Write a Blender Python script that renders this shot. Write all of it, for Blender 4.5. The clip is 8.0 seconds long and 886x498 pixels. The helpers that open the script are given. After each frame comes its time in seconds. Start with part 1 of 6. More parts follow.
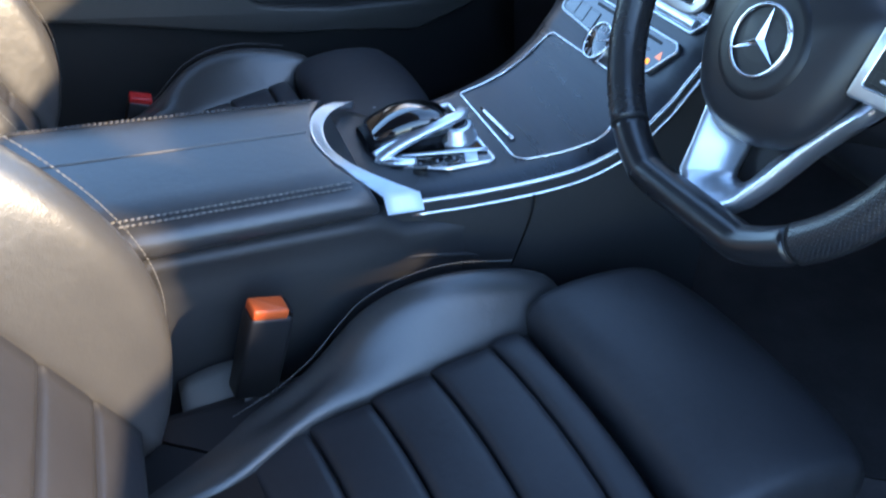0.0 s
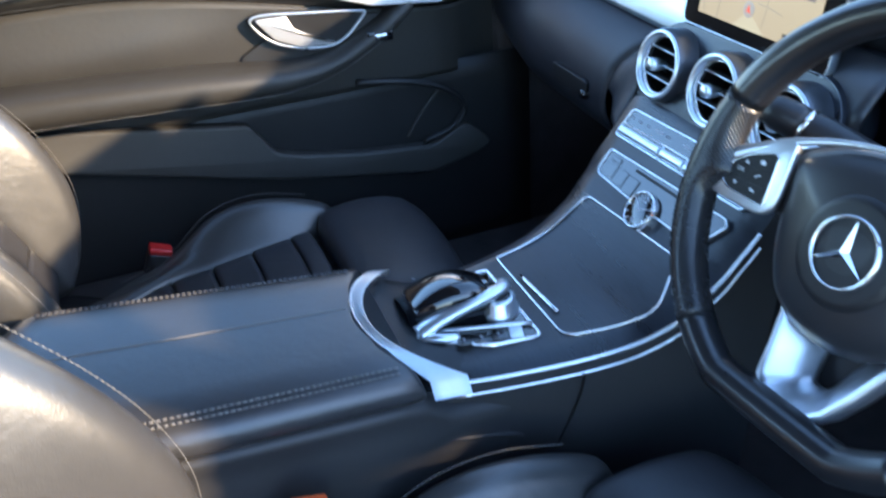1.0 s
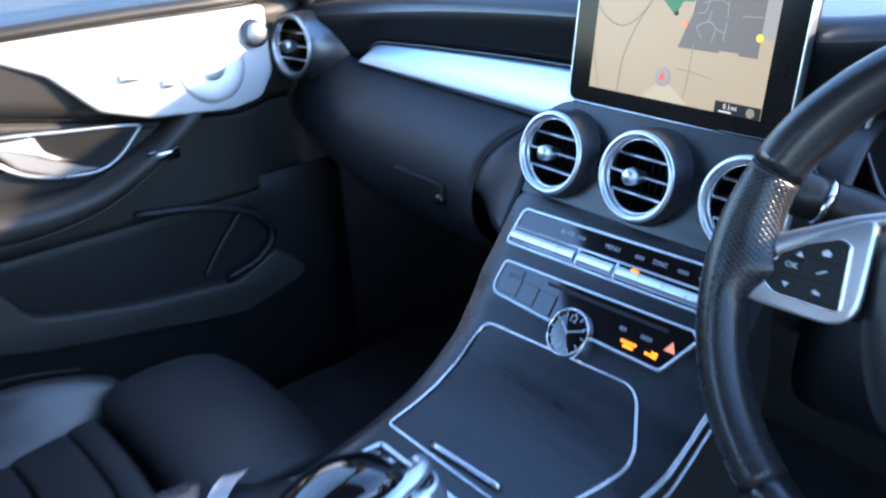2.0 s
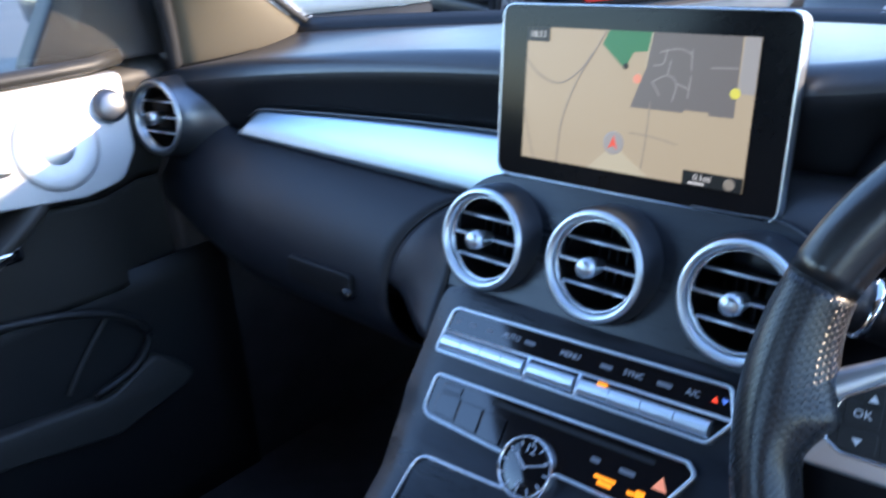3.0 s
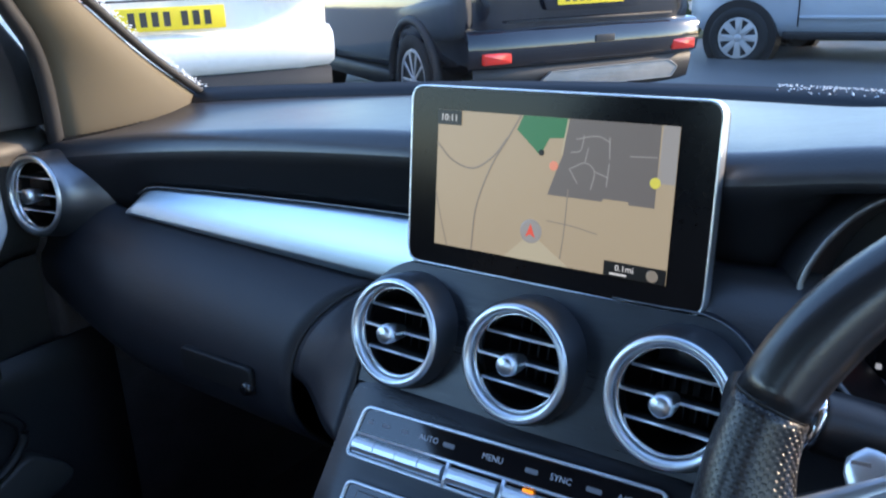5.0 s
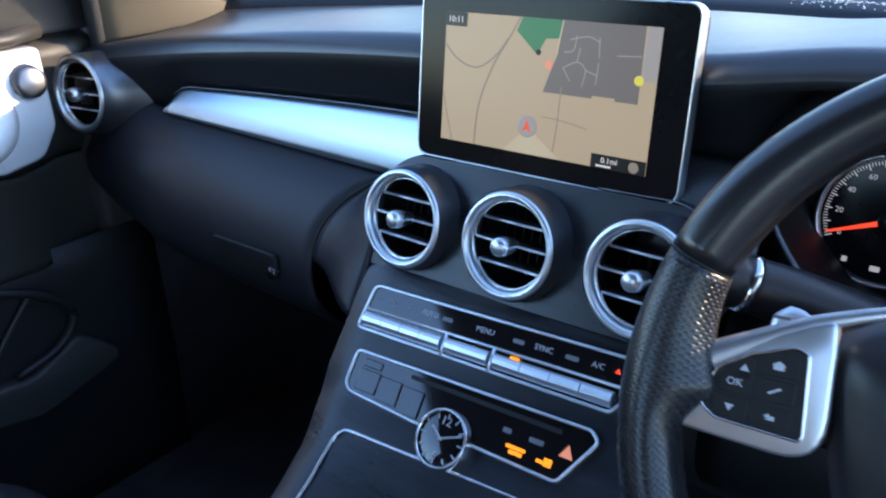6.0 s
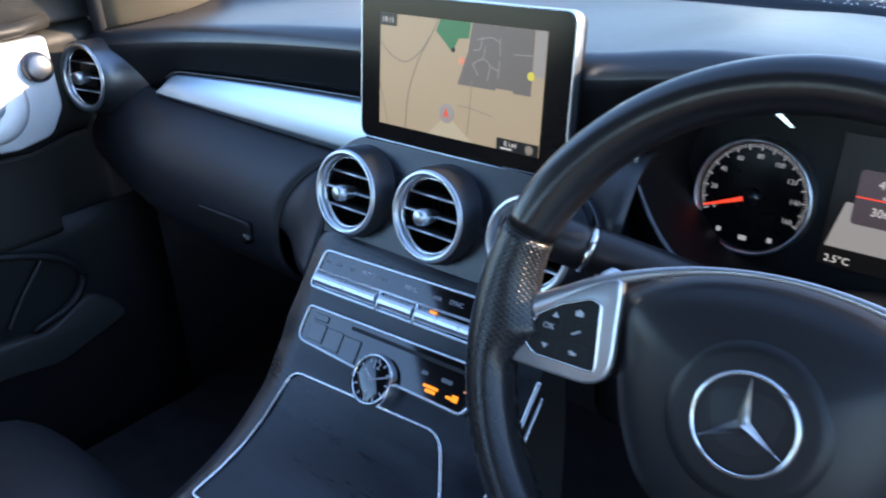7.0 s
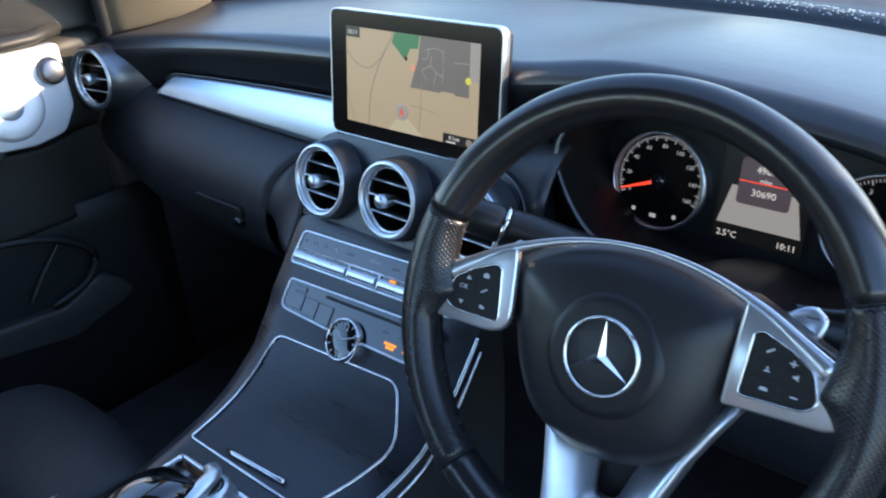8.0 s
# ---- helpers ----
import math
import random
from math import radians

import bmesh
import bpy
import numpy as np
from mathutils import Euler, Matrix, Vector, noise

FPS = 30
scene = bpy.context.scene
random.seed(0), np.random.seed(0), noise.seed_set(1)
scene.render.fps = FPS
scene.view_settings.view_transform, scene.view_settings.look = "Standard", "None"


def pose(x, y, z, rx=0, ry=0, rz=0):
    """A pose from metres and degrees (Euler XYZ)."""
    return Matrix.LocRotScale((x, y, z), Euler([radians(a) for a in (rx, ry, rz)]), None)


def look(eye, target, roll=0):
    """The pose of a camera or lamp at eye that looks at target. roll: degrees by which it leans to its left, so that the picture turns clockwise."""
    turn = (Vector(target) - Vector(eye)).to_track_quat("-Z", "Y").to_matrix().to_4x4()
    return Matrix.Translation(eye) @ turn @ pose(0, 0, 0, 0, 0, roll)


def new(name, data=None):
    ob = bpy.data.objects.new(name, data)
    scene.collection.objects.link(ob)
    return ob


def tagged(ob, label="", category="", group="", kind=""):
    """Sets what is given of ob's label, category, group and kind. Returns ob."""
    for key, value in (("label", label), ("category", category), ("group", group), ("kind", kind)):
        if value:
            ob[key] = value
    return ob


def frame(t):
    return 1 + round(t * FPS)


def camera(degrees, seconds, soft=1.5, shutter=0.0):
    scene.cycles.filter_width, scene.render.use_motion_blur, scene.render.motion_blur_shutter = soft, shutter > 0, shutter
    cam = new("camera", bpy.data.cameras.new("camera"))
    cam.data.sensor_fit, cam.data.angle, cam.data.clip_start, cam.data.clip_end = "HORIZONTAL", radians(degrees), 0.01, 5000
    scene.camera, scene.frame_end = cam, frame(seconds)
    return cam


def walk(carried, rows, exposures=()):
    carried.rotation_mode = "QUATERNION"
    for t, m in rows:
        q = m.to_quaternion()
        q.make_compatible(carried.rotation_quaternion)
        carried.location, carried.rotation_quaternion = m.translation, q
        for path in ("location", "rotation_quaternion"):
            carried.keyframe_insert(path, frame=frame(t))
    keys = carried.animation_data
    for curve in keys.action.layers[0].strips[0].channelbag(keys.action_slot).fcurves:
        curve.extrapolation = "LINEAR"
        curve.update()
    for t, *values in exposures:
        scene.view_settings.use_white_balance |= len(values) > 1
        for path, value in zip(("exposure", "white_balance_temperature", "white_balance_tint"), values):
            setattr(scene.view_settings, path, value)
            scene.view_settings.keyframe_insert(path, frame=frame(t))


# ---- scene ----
cam = camera(57.0, 8.0, soft=2.0, shutter=0.5)
PATH = [
    (0, (0.81, -0.541, 1.153), (-0.676, -0.089, -0.106), -4.9),
    (0.3, (0.791, -0.546, 1.157), (-0.719, -0.052, -0.058), -5.0),
    (0.5, (0.768, -0.553, 1.161), (-0.758, -0.036, -0.023), -4.9),
    (0.7, (0.751, -0.561, 1.185), (-0.802, -0.028, 0.044), -4.5),
    (1, (0.719, -0.569, 1.209), (-0.887, -0.03, 0.145), -4.4),
    (1.3, (0.665, -0.575, 1.198), (-0.967, 0.002, 0.196), -4.6),
    (1.5, (0.595, -0.588, 1.169), (-0.977, 0.173, 0.193), -2.5),
    (1.6, (0.563, -0.587, 1.156), (-0.965, 0.28, 0.2), -2.0),
    (1.7, (0.529, -0.587, 1.139), (-0.954, 0.379, 0.208), -1.6),
    (2.8, (0.325, -0.487, 1.097), (-1.01, 0.788, 0.327), -4.3),
    (3, (0.308, -0.472, 1.098), (-0.974, 0.865, 0.343), -3.8),
    (3.5, (0.283, -0.439, 1.122), (-0.864, 1.071, 0.485), -2.7),
    (4, (0.27, -0.437, 1.13), (-0.866, 1.103, 0.545), -2.6),
    (4.2, (0.266, -0.435, 1.119), (-0.858, 1.113, 0.534), -2.0),
    (5.3, (0.281, -0.441, 1.104), (-0.843, 1.064, 0.419), -2.7),
    (5.5, (0.294, -0.449, 1.099), (-0.836, 1.034, 0.374), -2.8),
    (6, (0.332, -0.473, 1.104), (-0.828, 0.941, 0.296), -2.0),
    (6.5, (0.396, -0.483, 1.123), (-0.8, 0.884, 0.287), -1.9),
    (7, (0.464, -0.49, 1.148), (-0.735, 0.847, 0.266), -2.9),
    (7.5, (0.529, -0.517, 1.173), (-0.672, 0.807, 0.276), -3.4),
    (8, (0.584, -0.543, 1.198), (-0.62, 0.764, 0.281), -3.9),
]
EXPOSURES = [(0.0, 2.90, 6350, 9), (1.0, 2.78, 6350, 9), (1.5, 2.80, 6150, 12), (1.7, 2.76, 6150, 13), (3.0, 2.38, 6250, 15), (4.0, 2.01, 6550, 12), (5.5, 2.08, 6400, 14), (6.5, 2.14, 6500, 15), (8.0, 2.10, 6750, 12)]
walk(cam, [(t, look(eye, target, roll)) for t, eye, target, roll in PATH], EXPOSURES)

# ---- light ----
SUN_TO = Vector((0.64, 0.75, 0.37)).normalized()
world = bpy.data.worlds.new("world")
scene.world = world
world.use_nodes = True
wn = world.node_tree
sky = wn.nodes.new("ShaderNodeTexSky")
sky.sky_type, sky.sun_disc = "NISHITA", False
sky.dust_density, sky.ozone_density = 0.4, 3.4
sky.sun_elevation = math.asin(SUN_TO.z)
sky.sun_rotation = math.atan2(SUN_TO.x, SUN_TO.y)
wn.links.new(sky.outputs[0], wn.nodes["Background"].inputs[0])
wn.nodes["Background"].inputs[1].default_value = 0.18
sun = new("sun", bpy.data.lights.new("sun", "SUN"))
sun.data.energy, sun.data.angle, sun.data.color = 2.1, radians(1.5), (1.0, 0.76, 0.50)
sun.matrix_world = look(SUN_TO * 30, (0, 0, 0))


# ---- materials ----
def material(name, color, rough=0.5, metal=0.0, grain=(), wear=0.12, blotch=6.0, coat=0.0, rough_var=0.1, stretch=(1, 1, 1), spec=0.5):
    """A Principled surface: two scales of colour and roughness variation, and bumps given as (kind, scale, strength)."""
    m = bpy.data.materials.new(name)
    m.use_nodes = True
    t = m.node_tree
    n, link = t.nodes, t.links.new
    p = n["Principled BSDF"]
    p.inputs["Metallic"].default_value = metal
    p.inputs["Coat Weight"].default_value = coat
    p.inputs["Coat Roughness"].default_value = 0.06
    p.inputs["Specular IOR Level"].default_value = spec
    tc = n.new("ShaderNodeTexCoord")
    mp = n.new("ShaderNodeMapping")
    mp.inputs["Scale"].default_value = stretch
    link(tc.outputs["Object"], mp.inputs["Vector"])
    big = n.new("ShaderNodeTexNoise")
    big.inputs["Scale"].default_value, big.inputs["Detail"].default_value = blotch, 5
    link(mp.outputs[0], big.inputs["Vector"])
    fine = n.new("ShaderNodeTexNoise")
    fine.inputs["Scale"].default_value, fine.inputs["Detail"].default_value = blotch * 22, 3
    link(mp.outputs[0], fine.inputs["Vector"])
    add = n.new("ShaderNodeMath")
    add.operation = "MULTIPLY_ADD"
    add.inputs[1].default_value = 0.4
    link(fine.outputs[0], add.inputs[0])
    link(big.outputs[0], add.inputs[2])
    ramp = n.new("ShaderNodeMapRange")
    ramp.inputs["From Min"].default_value, ramp.inputs["From Max"].default_value = 0.45, 0.95
    ramp.inputs["To Min"].default_value, ramp.inputs["To Max"].default_value = 1 - wear, 1 + wear
    link(add.outputs[0], ramp.inputs["Value"])
    mul = n.new("ShaderNodeVectorMath")
    mul.operation = "SCALE"
    mul.inputs[0].default_value = color
    link(ramp.outputs[0], mul.inputs["Scale"])
    link(mul.outputs[0], p.inputs["Base Color"])
    rr = n.new("ShaderNodeMapRange")
    rr.inputs["From Min"].default_value, rr.inputs["From Max"].default_value = 0.45, 0.95
    rr.inputs["To Min"].default_value, rr.inputs["To Max"].default_value = max(0.02, rough - rough_var * rough), min(1, rough + rough_var * rough)
    link(add.outputs[0], rr.inputs["Value"])
    link(rr.outputs[0], p.inputs["Roughness"])
    last = None
    for kind, scale, strength in grain:
        if kind == "cells":
            tex = n.new("ShaderNodeTexVoronoi")
            tex.inputs["Scale"].default_value = scale
            out = tex.outputs["Distance"]
        elif kind == "holes":
            tex = n.new("ShaderNodeTexVoronoi")
            tex.voronoi_dimensions = "2D"
            tex.inputs["Scale"].default_value, tex.inputs["Randomness"].default_value = scale, 0.0
            grid = n.new("ShaderNodeMapping")
            grid.inputs["Rotation"].default_value = (0, 0, radians(45))
            link(tc.outputs["UV"], grid.inputs["Vector"])
            link(grid.outputs[0], tex.inputs["Vector"])
            hole = n.new("ShaderNodeMapRange")
            hole.inputs["From Min"].default_value, hole.inputs["From Max"].default_value = 0.22, 0.36
            link(tex.outputs["Distance"], hole.inputs["Value"])
            out = hole.outputs[0]
        else:
            tex = n.new("ShaderNodeTexNoise")
            tex.inputs["Scale"].default_value, tex.inputs["Detail"].default_value = scale, 4
            out = tex.outputs[0]
        if kind != "holes":
            link(mp.outputs[0], tex.inputs["Vector"])
        bump = n.new("ShaderNodeBump")
        bump.inputs["Strength"].default_value, bump.inputs["Distance"].default_value = strength, 0.22 / scale
        link(out, bump.inputs["Height"])
        if last:
            link(last.outputs[0], bump.inputs["Normal"])
        last = bump
    if last:
        link(last.outputs[0], p.inputs["Normal"])
    return m


def glow(name, color, strength=1.0):
    m = bpy.data.materials.new(name)
    m.use_nodes = True
    p = m.node_tree.nodes["Principled BSDF"]
    p.inputs["Base Color"].default_value = (*[c * 0.15 for c in color], 1)
    p.inputs["Emission Color"].default_value = (*color, 1)
    p.inputs["Emission Strength"].default_value = strength * 0.47
    p.inputs["Roughness"].default_value = 0.35
    return m


def pane_glass(name, tint=(1, 1, 1)):
    m = bpy.data.materials.new(name)
    m.use_nodes = True
    t = m.node_tree
    n, link = t.nodes, t.links.new
    n.remove(n["Principled BSDF"])
    clear, gloss, mix = (n.new("ShaderNode" + k) for k in ("BsdfTransparent", "BsdfGlossy", "MixShader"))
    clear.inputs[0].default_value = (*tint, 1)
    gloss.inputs["Roughness"].default_value = 0.01
    mix.inputs[0].default_value = 0.035
    link(clear.outputs[0], mix.inputs[1])
    link(gloss.outputs[0], mix.inputs[2])
    link(mix.outputs[0], n["Material Output"].inputs[0])
    return m


LEATHER = [("cells", 620, 0.22), ("noise", 90, 0.12)]
M = {
    "seat_leather": material("seat_leather", (0.048, 0.047, 0.047), 0.33, grain=LEATHER + [("noise", 14, 0.06)], wear=0.10, spec=0.9),
    "seat_insert": material("seat_insert", (0.030, 0.030, 0.034), 0.46, grain=[("cells", 900, 0.3), ("noise", 60, 0.15)], wear=0.2),
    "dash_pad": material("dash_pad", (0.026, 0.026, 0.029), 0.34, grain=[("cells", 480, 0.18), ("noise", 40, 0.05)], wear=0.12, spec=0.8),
    # Darker copy of dash_pad: shade on the pad's front, put into its colour.
    "pad_face_shaded": material("pad_face_shaded", (0.009, 0.010, 0.013), 0.58, grain=[("cells", 480, 0.18)], wear=0.12, spec=0.25),
    "dash_lower": material("dash_lower", (0.013, 0.0145, 0.020), 0.44, grain=[("cells", 520, 0.2)], wear=0.12, spec=0.55),
    "console_side": material("console_side", (0.034, 0.034, 0.036), 0.48, grain=[("cells", 560, 0.2)], wear=0.14),
    "wood": material("wood", (0.013, 0.0165, 0.023), 0.33, grain=[("noise", 110, 0.16), ("noise", 420, 0.07)], wear=0.65, blotch=22, stretch=(0.10, 1.0, 1.0), coat=0.05, spec=0.62, rough_var=0.3),
    "armrest": material("armrest", (0.034, 0.034, 0.037), 0.34, grain=LEATHER, wear=0.15, spec=0.8),
    "door_leather": material("door_leather", (0.031, 0.029, 0.026), 0.5, grain=LEATHER, wear=0.15),
    "door_dark": material("door_dark", (0.018, 0.0175, 0.018), 0.5, grain=[("cells", 520, 0.2)], wear=0.15),
    "door_panel": material("door_panel", (0.055, 0.052, 0.048), 0.55, grain=[("cells", 700, 0.25)], wear=0.1),
    # Silver tinted slightly blue in its base colour, imitating reflected sky.
    "satin": material("satin_silver_sky_tint", (0.86, 0.92, 0.97), 0.34, 1.0, grain=[("noise", 900, 0.05)], wear=0.05),
    "spoke_satin": material("spoke_satin", (0.74, 0.78, 0.83), 0.30, 0.85, grain=[("noise", 900, 0.02)], wear=0.06),
    "chrome": material("chrome", (0.92, 0.93, 0.95), 0.14, 1.0, wear=0.04, grain=[("noise", 200, 0.02)]),
    # Blue in this aluminium's colour imitates the sky mirrored in the trim strip.
    "brushed": material("brushed_aluminium_sky_tint", (0.54, 0.65, 0.73), 0.34, 1.0, grain=[("noise", 420, 0.12)], wear=0.06, stretch=(0.06, 1, 1)),
    "speaker_silver": material("speaker_silver", (0.82, 0.82, 0.82), 0.42, 0.7, wear=0.03, grain=[("noise", 900, 0.05)]),
    "gloss": material("gloss_black", (0.008, 0.008, 0.010), 0.07, wear=0.2, coat=1.0),
    "bezel": material("bezel_black", (0.006, 0.006, 0.007), 0.16, wear=0.2, spec=0.22),
    "black": material("black_plastic", (0.014, 0.014, 0.016), 0.42, grain=[("cells", 700, 0.12)], wear=0.15),
    "vent_black": material("vent_black", (0.006, 0.006, 0.007), 0.55, wear=0.2),
    "rim": material("rim_leather", (0.013, 0.013, 0.015), 0.28, grain=[("cells", 620, 0.12)], wear=0.1, rough_var=0.04, spec=0.9),
    "rim_holes": material("rim_perforated_leather", (0.015, 0.015, 0.017), 0.28, grain=[("holes", 360, 0.8), ("cells", 900, 0.1)], wear=0.2, spec=0.7),
    "hub": material("hub_leather", (0.024, 0.024, 0.027), 0.36, grain=[("cells", 700, 0.12)], wear=0.1),
    "orange": material("orange_plastic", (0.80, 0.13, 0.03), 0.35, wear=0.08),
    "red": material("red_plastic", (0.5, 0.02, 0.02), 0.35, wear=0.08),
    "carpet": material("carpet", (0.060, 0.052, 0.054), 0.95, grain=[("noise", 900, 0.9), ("noise", 120, 0.4)], wear=0.35, blotch=20),
    "headliner": material("headliner", (0.125, 0.104, 0.070), 0.9, grain=[("noise", 900, 0.25)], wear=0.06),
    "stitch": material("stitching", (0.17, 0.165, 0.16), 0.7, wear=0.1),
    "stitch_dark": material("dark_stitching", (0.06, 0.06, 0.065), 0.7, wear=0.1),
    "mark": material("white_print", (0.62, 0.64, 0.68), 0.6, wear=0.05),
    "mark_dim": material("grey_print", (0.22, 0.23, 0.25), 0.6, wear=0.05),
    "asphalt": material("asphalt", (0.090, 0.090, 0.090), 0.60, grain=[("noise", 160, 0.8), ("noise", 9, 0.3)], wear=0.35, blotch=0.9),
    "hedge": material("hedge", (0.045, 0.060, 0.022), 0.8, grain=[("noise", 14, 0.9)], wear=0.6, blotch=2.5),
    "white_paint": material("white_car_paint", (0.80, 0.80, 0.79), 0.28, coat=0.8, wear=0.03, blotch=2),
    "dark_paint": material("dark_car_paint", (0.010, 0.012, 0.018), 0.12, coat=0.8, wear=0.25, blotch=3, grain=[("noise", 5, 0.05)]),
    "silver_paint": material("silver_blue_paint", (0.44, 0.50, 0.58), 0.34, 0.35, coat=0.7, wear=0.06, blotch=2),
    "car_trim": material("car_trim", (0.022, 0.022, 0.024), 0.6, grain=[("noise", 220, 0.2)], wear=0.2),
    "rubber": material("tyre_rubber", (0.018, 0.018, 0.019), 0.85, grain=[("noise", 90, 0.4)], wear=0.3),
    "dark_satin": material("dark_satin_metal", (0.20, 0.21, 0.23), 0.36, 0.9, grain=[("noise", 900, 0.05)], wear=0.08),
    "frost": material("frost", (0.85, 0.87, 0.90), 0.45, wear=0.05),
    "pale_trim": material("pale_trim", (0.16, 0.155, 0.145), 0.55, grain=[("cells", 700, 0.2)], wear=0.1),
    "skid": material("worn_skid_silver", (0.20, 0.205, 0.21), 0.5, 0.2, wear=0.2, blotch=9),
    "alloy": material("alloy", (0.50, 0.51, 0.53), 0.40, 0.35, wear=0.08),
    "lamp_red": material("red_lamp_lens", (0.62, 0.030, 0.020), 0.15, coat=0.6, wear=0.1),
    "lamp_clear": material("clear_lamp_lens", (0.60, 0.58, 0.56), 0.15, coat=0.6, wear=0.1),
    "plate": material("yellow_plate", (0.85, 0.62, 0.03), 0.4, wear=0.04),
    "plate_mark": material("plate_mark", (0.03, 0.03, 0.03), 0.6, wear=0.05),
    "car_glass": material("car_window", (0.010, 0.012, 0.014), 0.06, wear=0.2, coat=0.5),
    "body_paint": material("body_paint", (0.03, 0.03, 0.032), 0.3, coat=0.6, wear=0.1),
    "glass": pane_glass("window_glass", (0.96, 0.98, 0.97)),
    "map_land": glow("map_land", (0.62, 0.50, 0.33), 0.3),
    "map_beam": glow("map_beam", (0.66, 0.58, 0.40), 0.33),
    "map_town": glow("map_town", (0.22, 0.20, 0.19), 0.3),
    "map_green": glow("map_park", (0.06, 0.28, 0.12), 0.3),
    "map_road": glow("map_road", (0.36, 0.31, 0.25), 0.3),
    "map_street": glow("map_street", (0.46, 0.44, 0.42), 0.3),
    "map_dark": glow("map_dark", (0.012, 0.011, 0.010), 0.2),
    "map_white": glow("map_white", (0.85, 0.83, 0.80), 0.4),
    "map_red": glow("map_red", (0.80, 0.10, 0.06), 0.45),
    "map_yellow": glow("map_yellow", (0.75, 0.70, 0.10), 0.4),
    "map_salmon": glow("map_salmon", (0.85, 0.33, 0.22), 0.4),
    "amber": glow("amber_light", (1.0, 0.30, 0.01), 0.8),
    "blue_led": glow("blue_light", (0.1, 0.25, 0.9), 0.4),
    "needle": glow("needle_red", (1.0, 0.07, 0.03), 0.6),
    "dial_white": glow("dial_print", (0.80, 0.82, 0.88), 0.22),
    "display_grey": glow("display_grey", (0.52, 0.50, 0.48), 0.28),
    "display_box": glow("display_box", (0.13, 0.10, 0.12), 0.25),
}


# ---- mesh tools ----
def thing(name, at=(0, 0, 0), label="", category="", group="", kind="", m=None):
    ob = new(name)
    ob.matrix_world = m if m is not None else Matrix.Translation(at)
    ob.empty_display_size = 0.05
    return tagged(ob, label, category, group, kind)


def part(name, bm, mat, parent, label="", smooth=True, local=False, sub=0, bevel=0.0, kind=""):
    """Link a bmesh as one mesh under a thing or a part. World coordinates, unless local."""
    me = bpy.data.meshes.new(name)
    bmesh.ops.recalc_face_normals(bm, faces=bm.faces[:])
    if not local and parent is not None:
        root = parent
        back = Matrix()
        while root is not None:
            back = root.matrix_basis @ back
            root = root.parent
        bmesh.ops.transform(bm, matrix=back.inverted(), verts=bm.verts[:])
    bm.to_mesh(me)
    bm.free()
    if smooth:
        me.shade_smooth()
    me.materials.append(M[mat])
    ob = new(name, me)
    ob.parent = parent
    if bevel:
        b = ob.modifiers.new("bevel", "BEVEL")
        b.width, b.segments, b.limit_method, b.angle_limit = bevel, 3, "ANGLE", radians(40)
        b.harden_normals = True
    if sub:
        s = ob.modifiers.new("subsurf", "SUBSURF")
        s.levels = s.render_levels = sub
    return tagged(ob, label, kind=kind)


def face_frame(at, tilt=0.0, yaw=0.0, roll=0.0):
    """Axes of a surface that looks back at the seats: x right, y up along it, z out of it. tilt leans it back, yaw turns it to the right."""
    t = radians(tilt)
    m = Matrix((Vector((1, 0, 0)), Vector((0, math.sin(t), math.cos(t))), Vector((0, -math.cos(t), math.sin(t))))).transposed()
    return Matrix.Translation(at) @ pose(0, 0, 0, 0, 0, yaw) @ m.to_4x4() @ pose(0, 0, 0, 0, 0, roll)


def loft(rings, closed=True, cap=True, bm=None):
    bm = bm or bmesh.new()
    rows = [[bm.verts.new(p) for p in r] for r in rings]
    for a, b in zip(rows, rows[1:]):
        k = len(a)
        for i in range(k if closed else k - 1):
            j = (i + 1) % k
            bm.faces.new((a[i], a[j], b[j], b[i]))
    if cap and closed:
        bm.faces.new(rows[0][::-1])
        bm.faces.new(rows[-1])
    return bm


def sheet(fn, us, vs, thick=0.004):
    """A curved plate: fn(u, v) gives a point; thick is laid on behind it."""
    bm = loft([[fn(u, v) for v in vs] for u in us], closed=False)
    bmesh.ops.recalc_face_normals(bm, faces=bm.faces[:])
    if thick:
        bmesh.ops.solidify(bm, geom=bm.faces[:], thickness=thick)
    return bm


def smooth_path(pts, n=8, closed=False):
    """Catmull-Rom through pts."""
    pts = [Vector(p) for p in pts]
    out = []
    k = len(pts)
    for i in range(k if closed else k - 1):
        p1, p2 = pts[i], pts[(i + 1) % k]
        p0 = pts[i - 1] if closed or i > 0 else p1 * 2 - p2
        p3 = pts[(i + 2) % k] if closed or i + 2 < k else p2 * 2 - p1
        for s in range(n):
            t = s / n
            out.append(0.5 * ((2 * p1) + (p2 - p0) * t + (2 * p0 - 5 * p1 + 4 * p2 - p3) * t * t + (3 * p1 - p0 - 3 * p2 + p3) * t * t * t))
    if not closed:
        out.append(pts[-1])
    return out


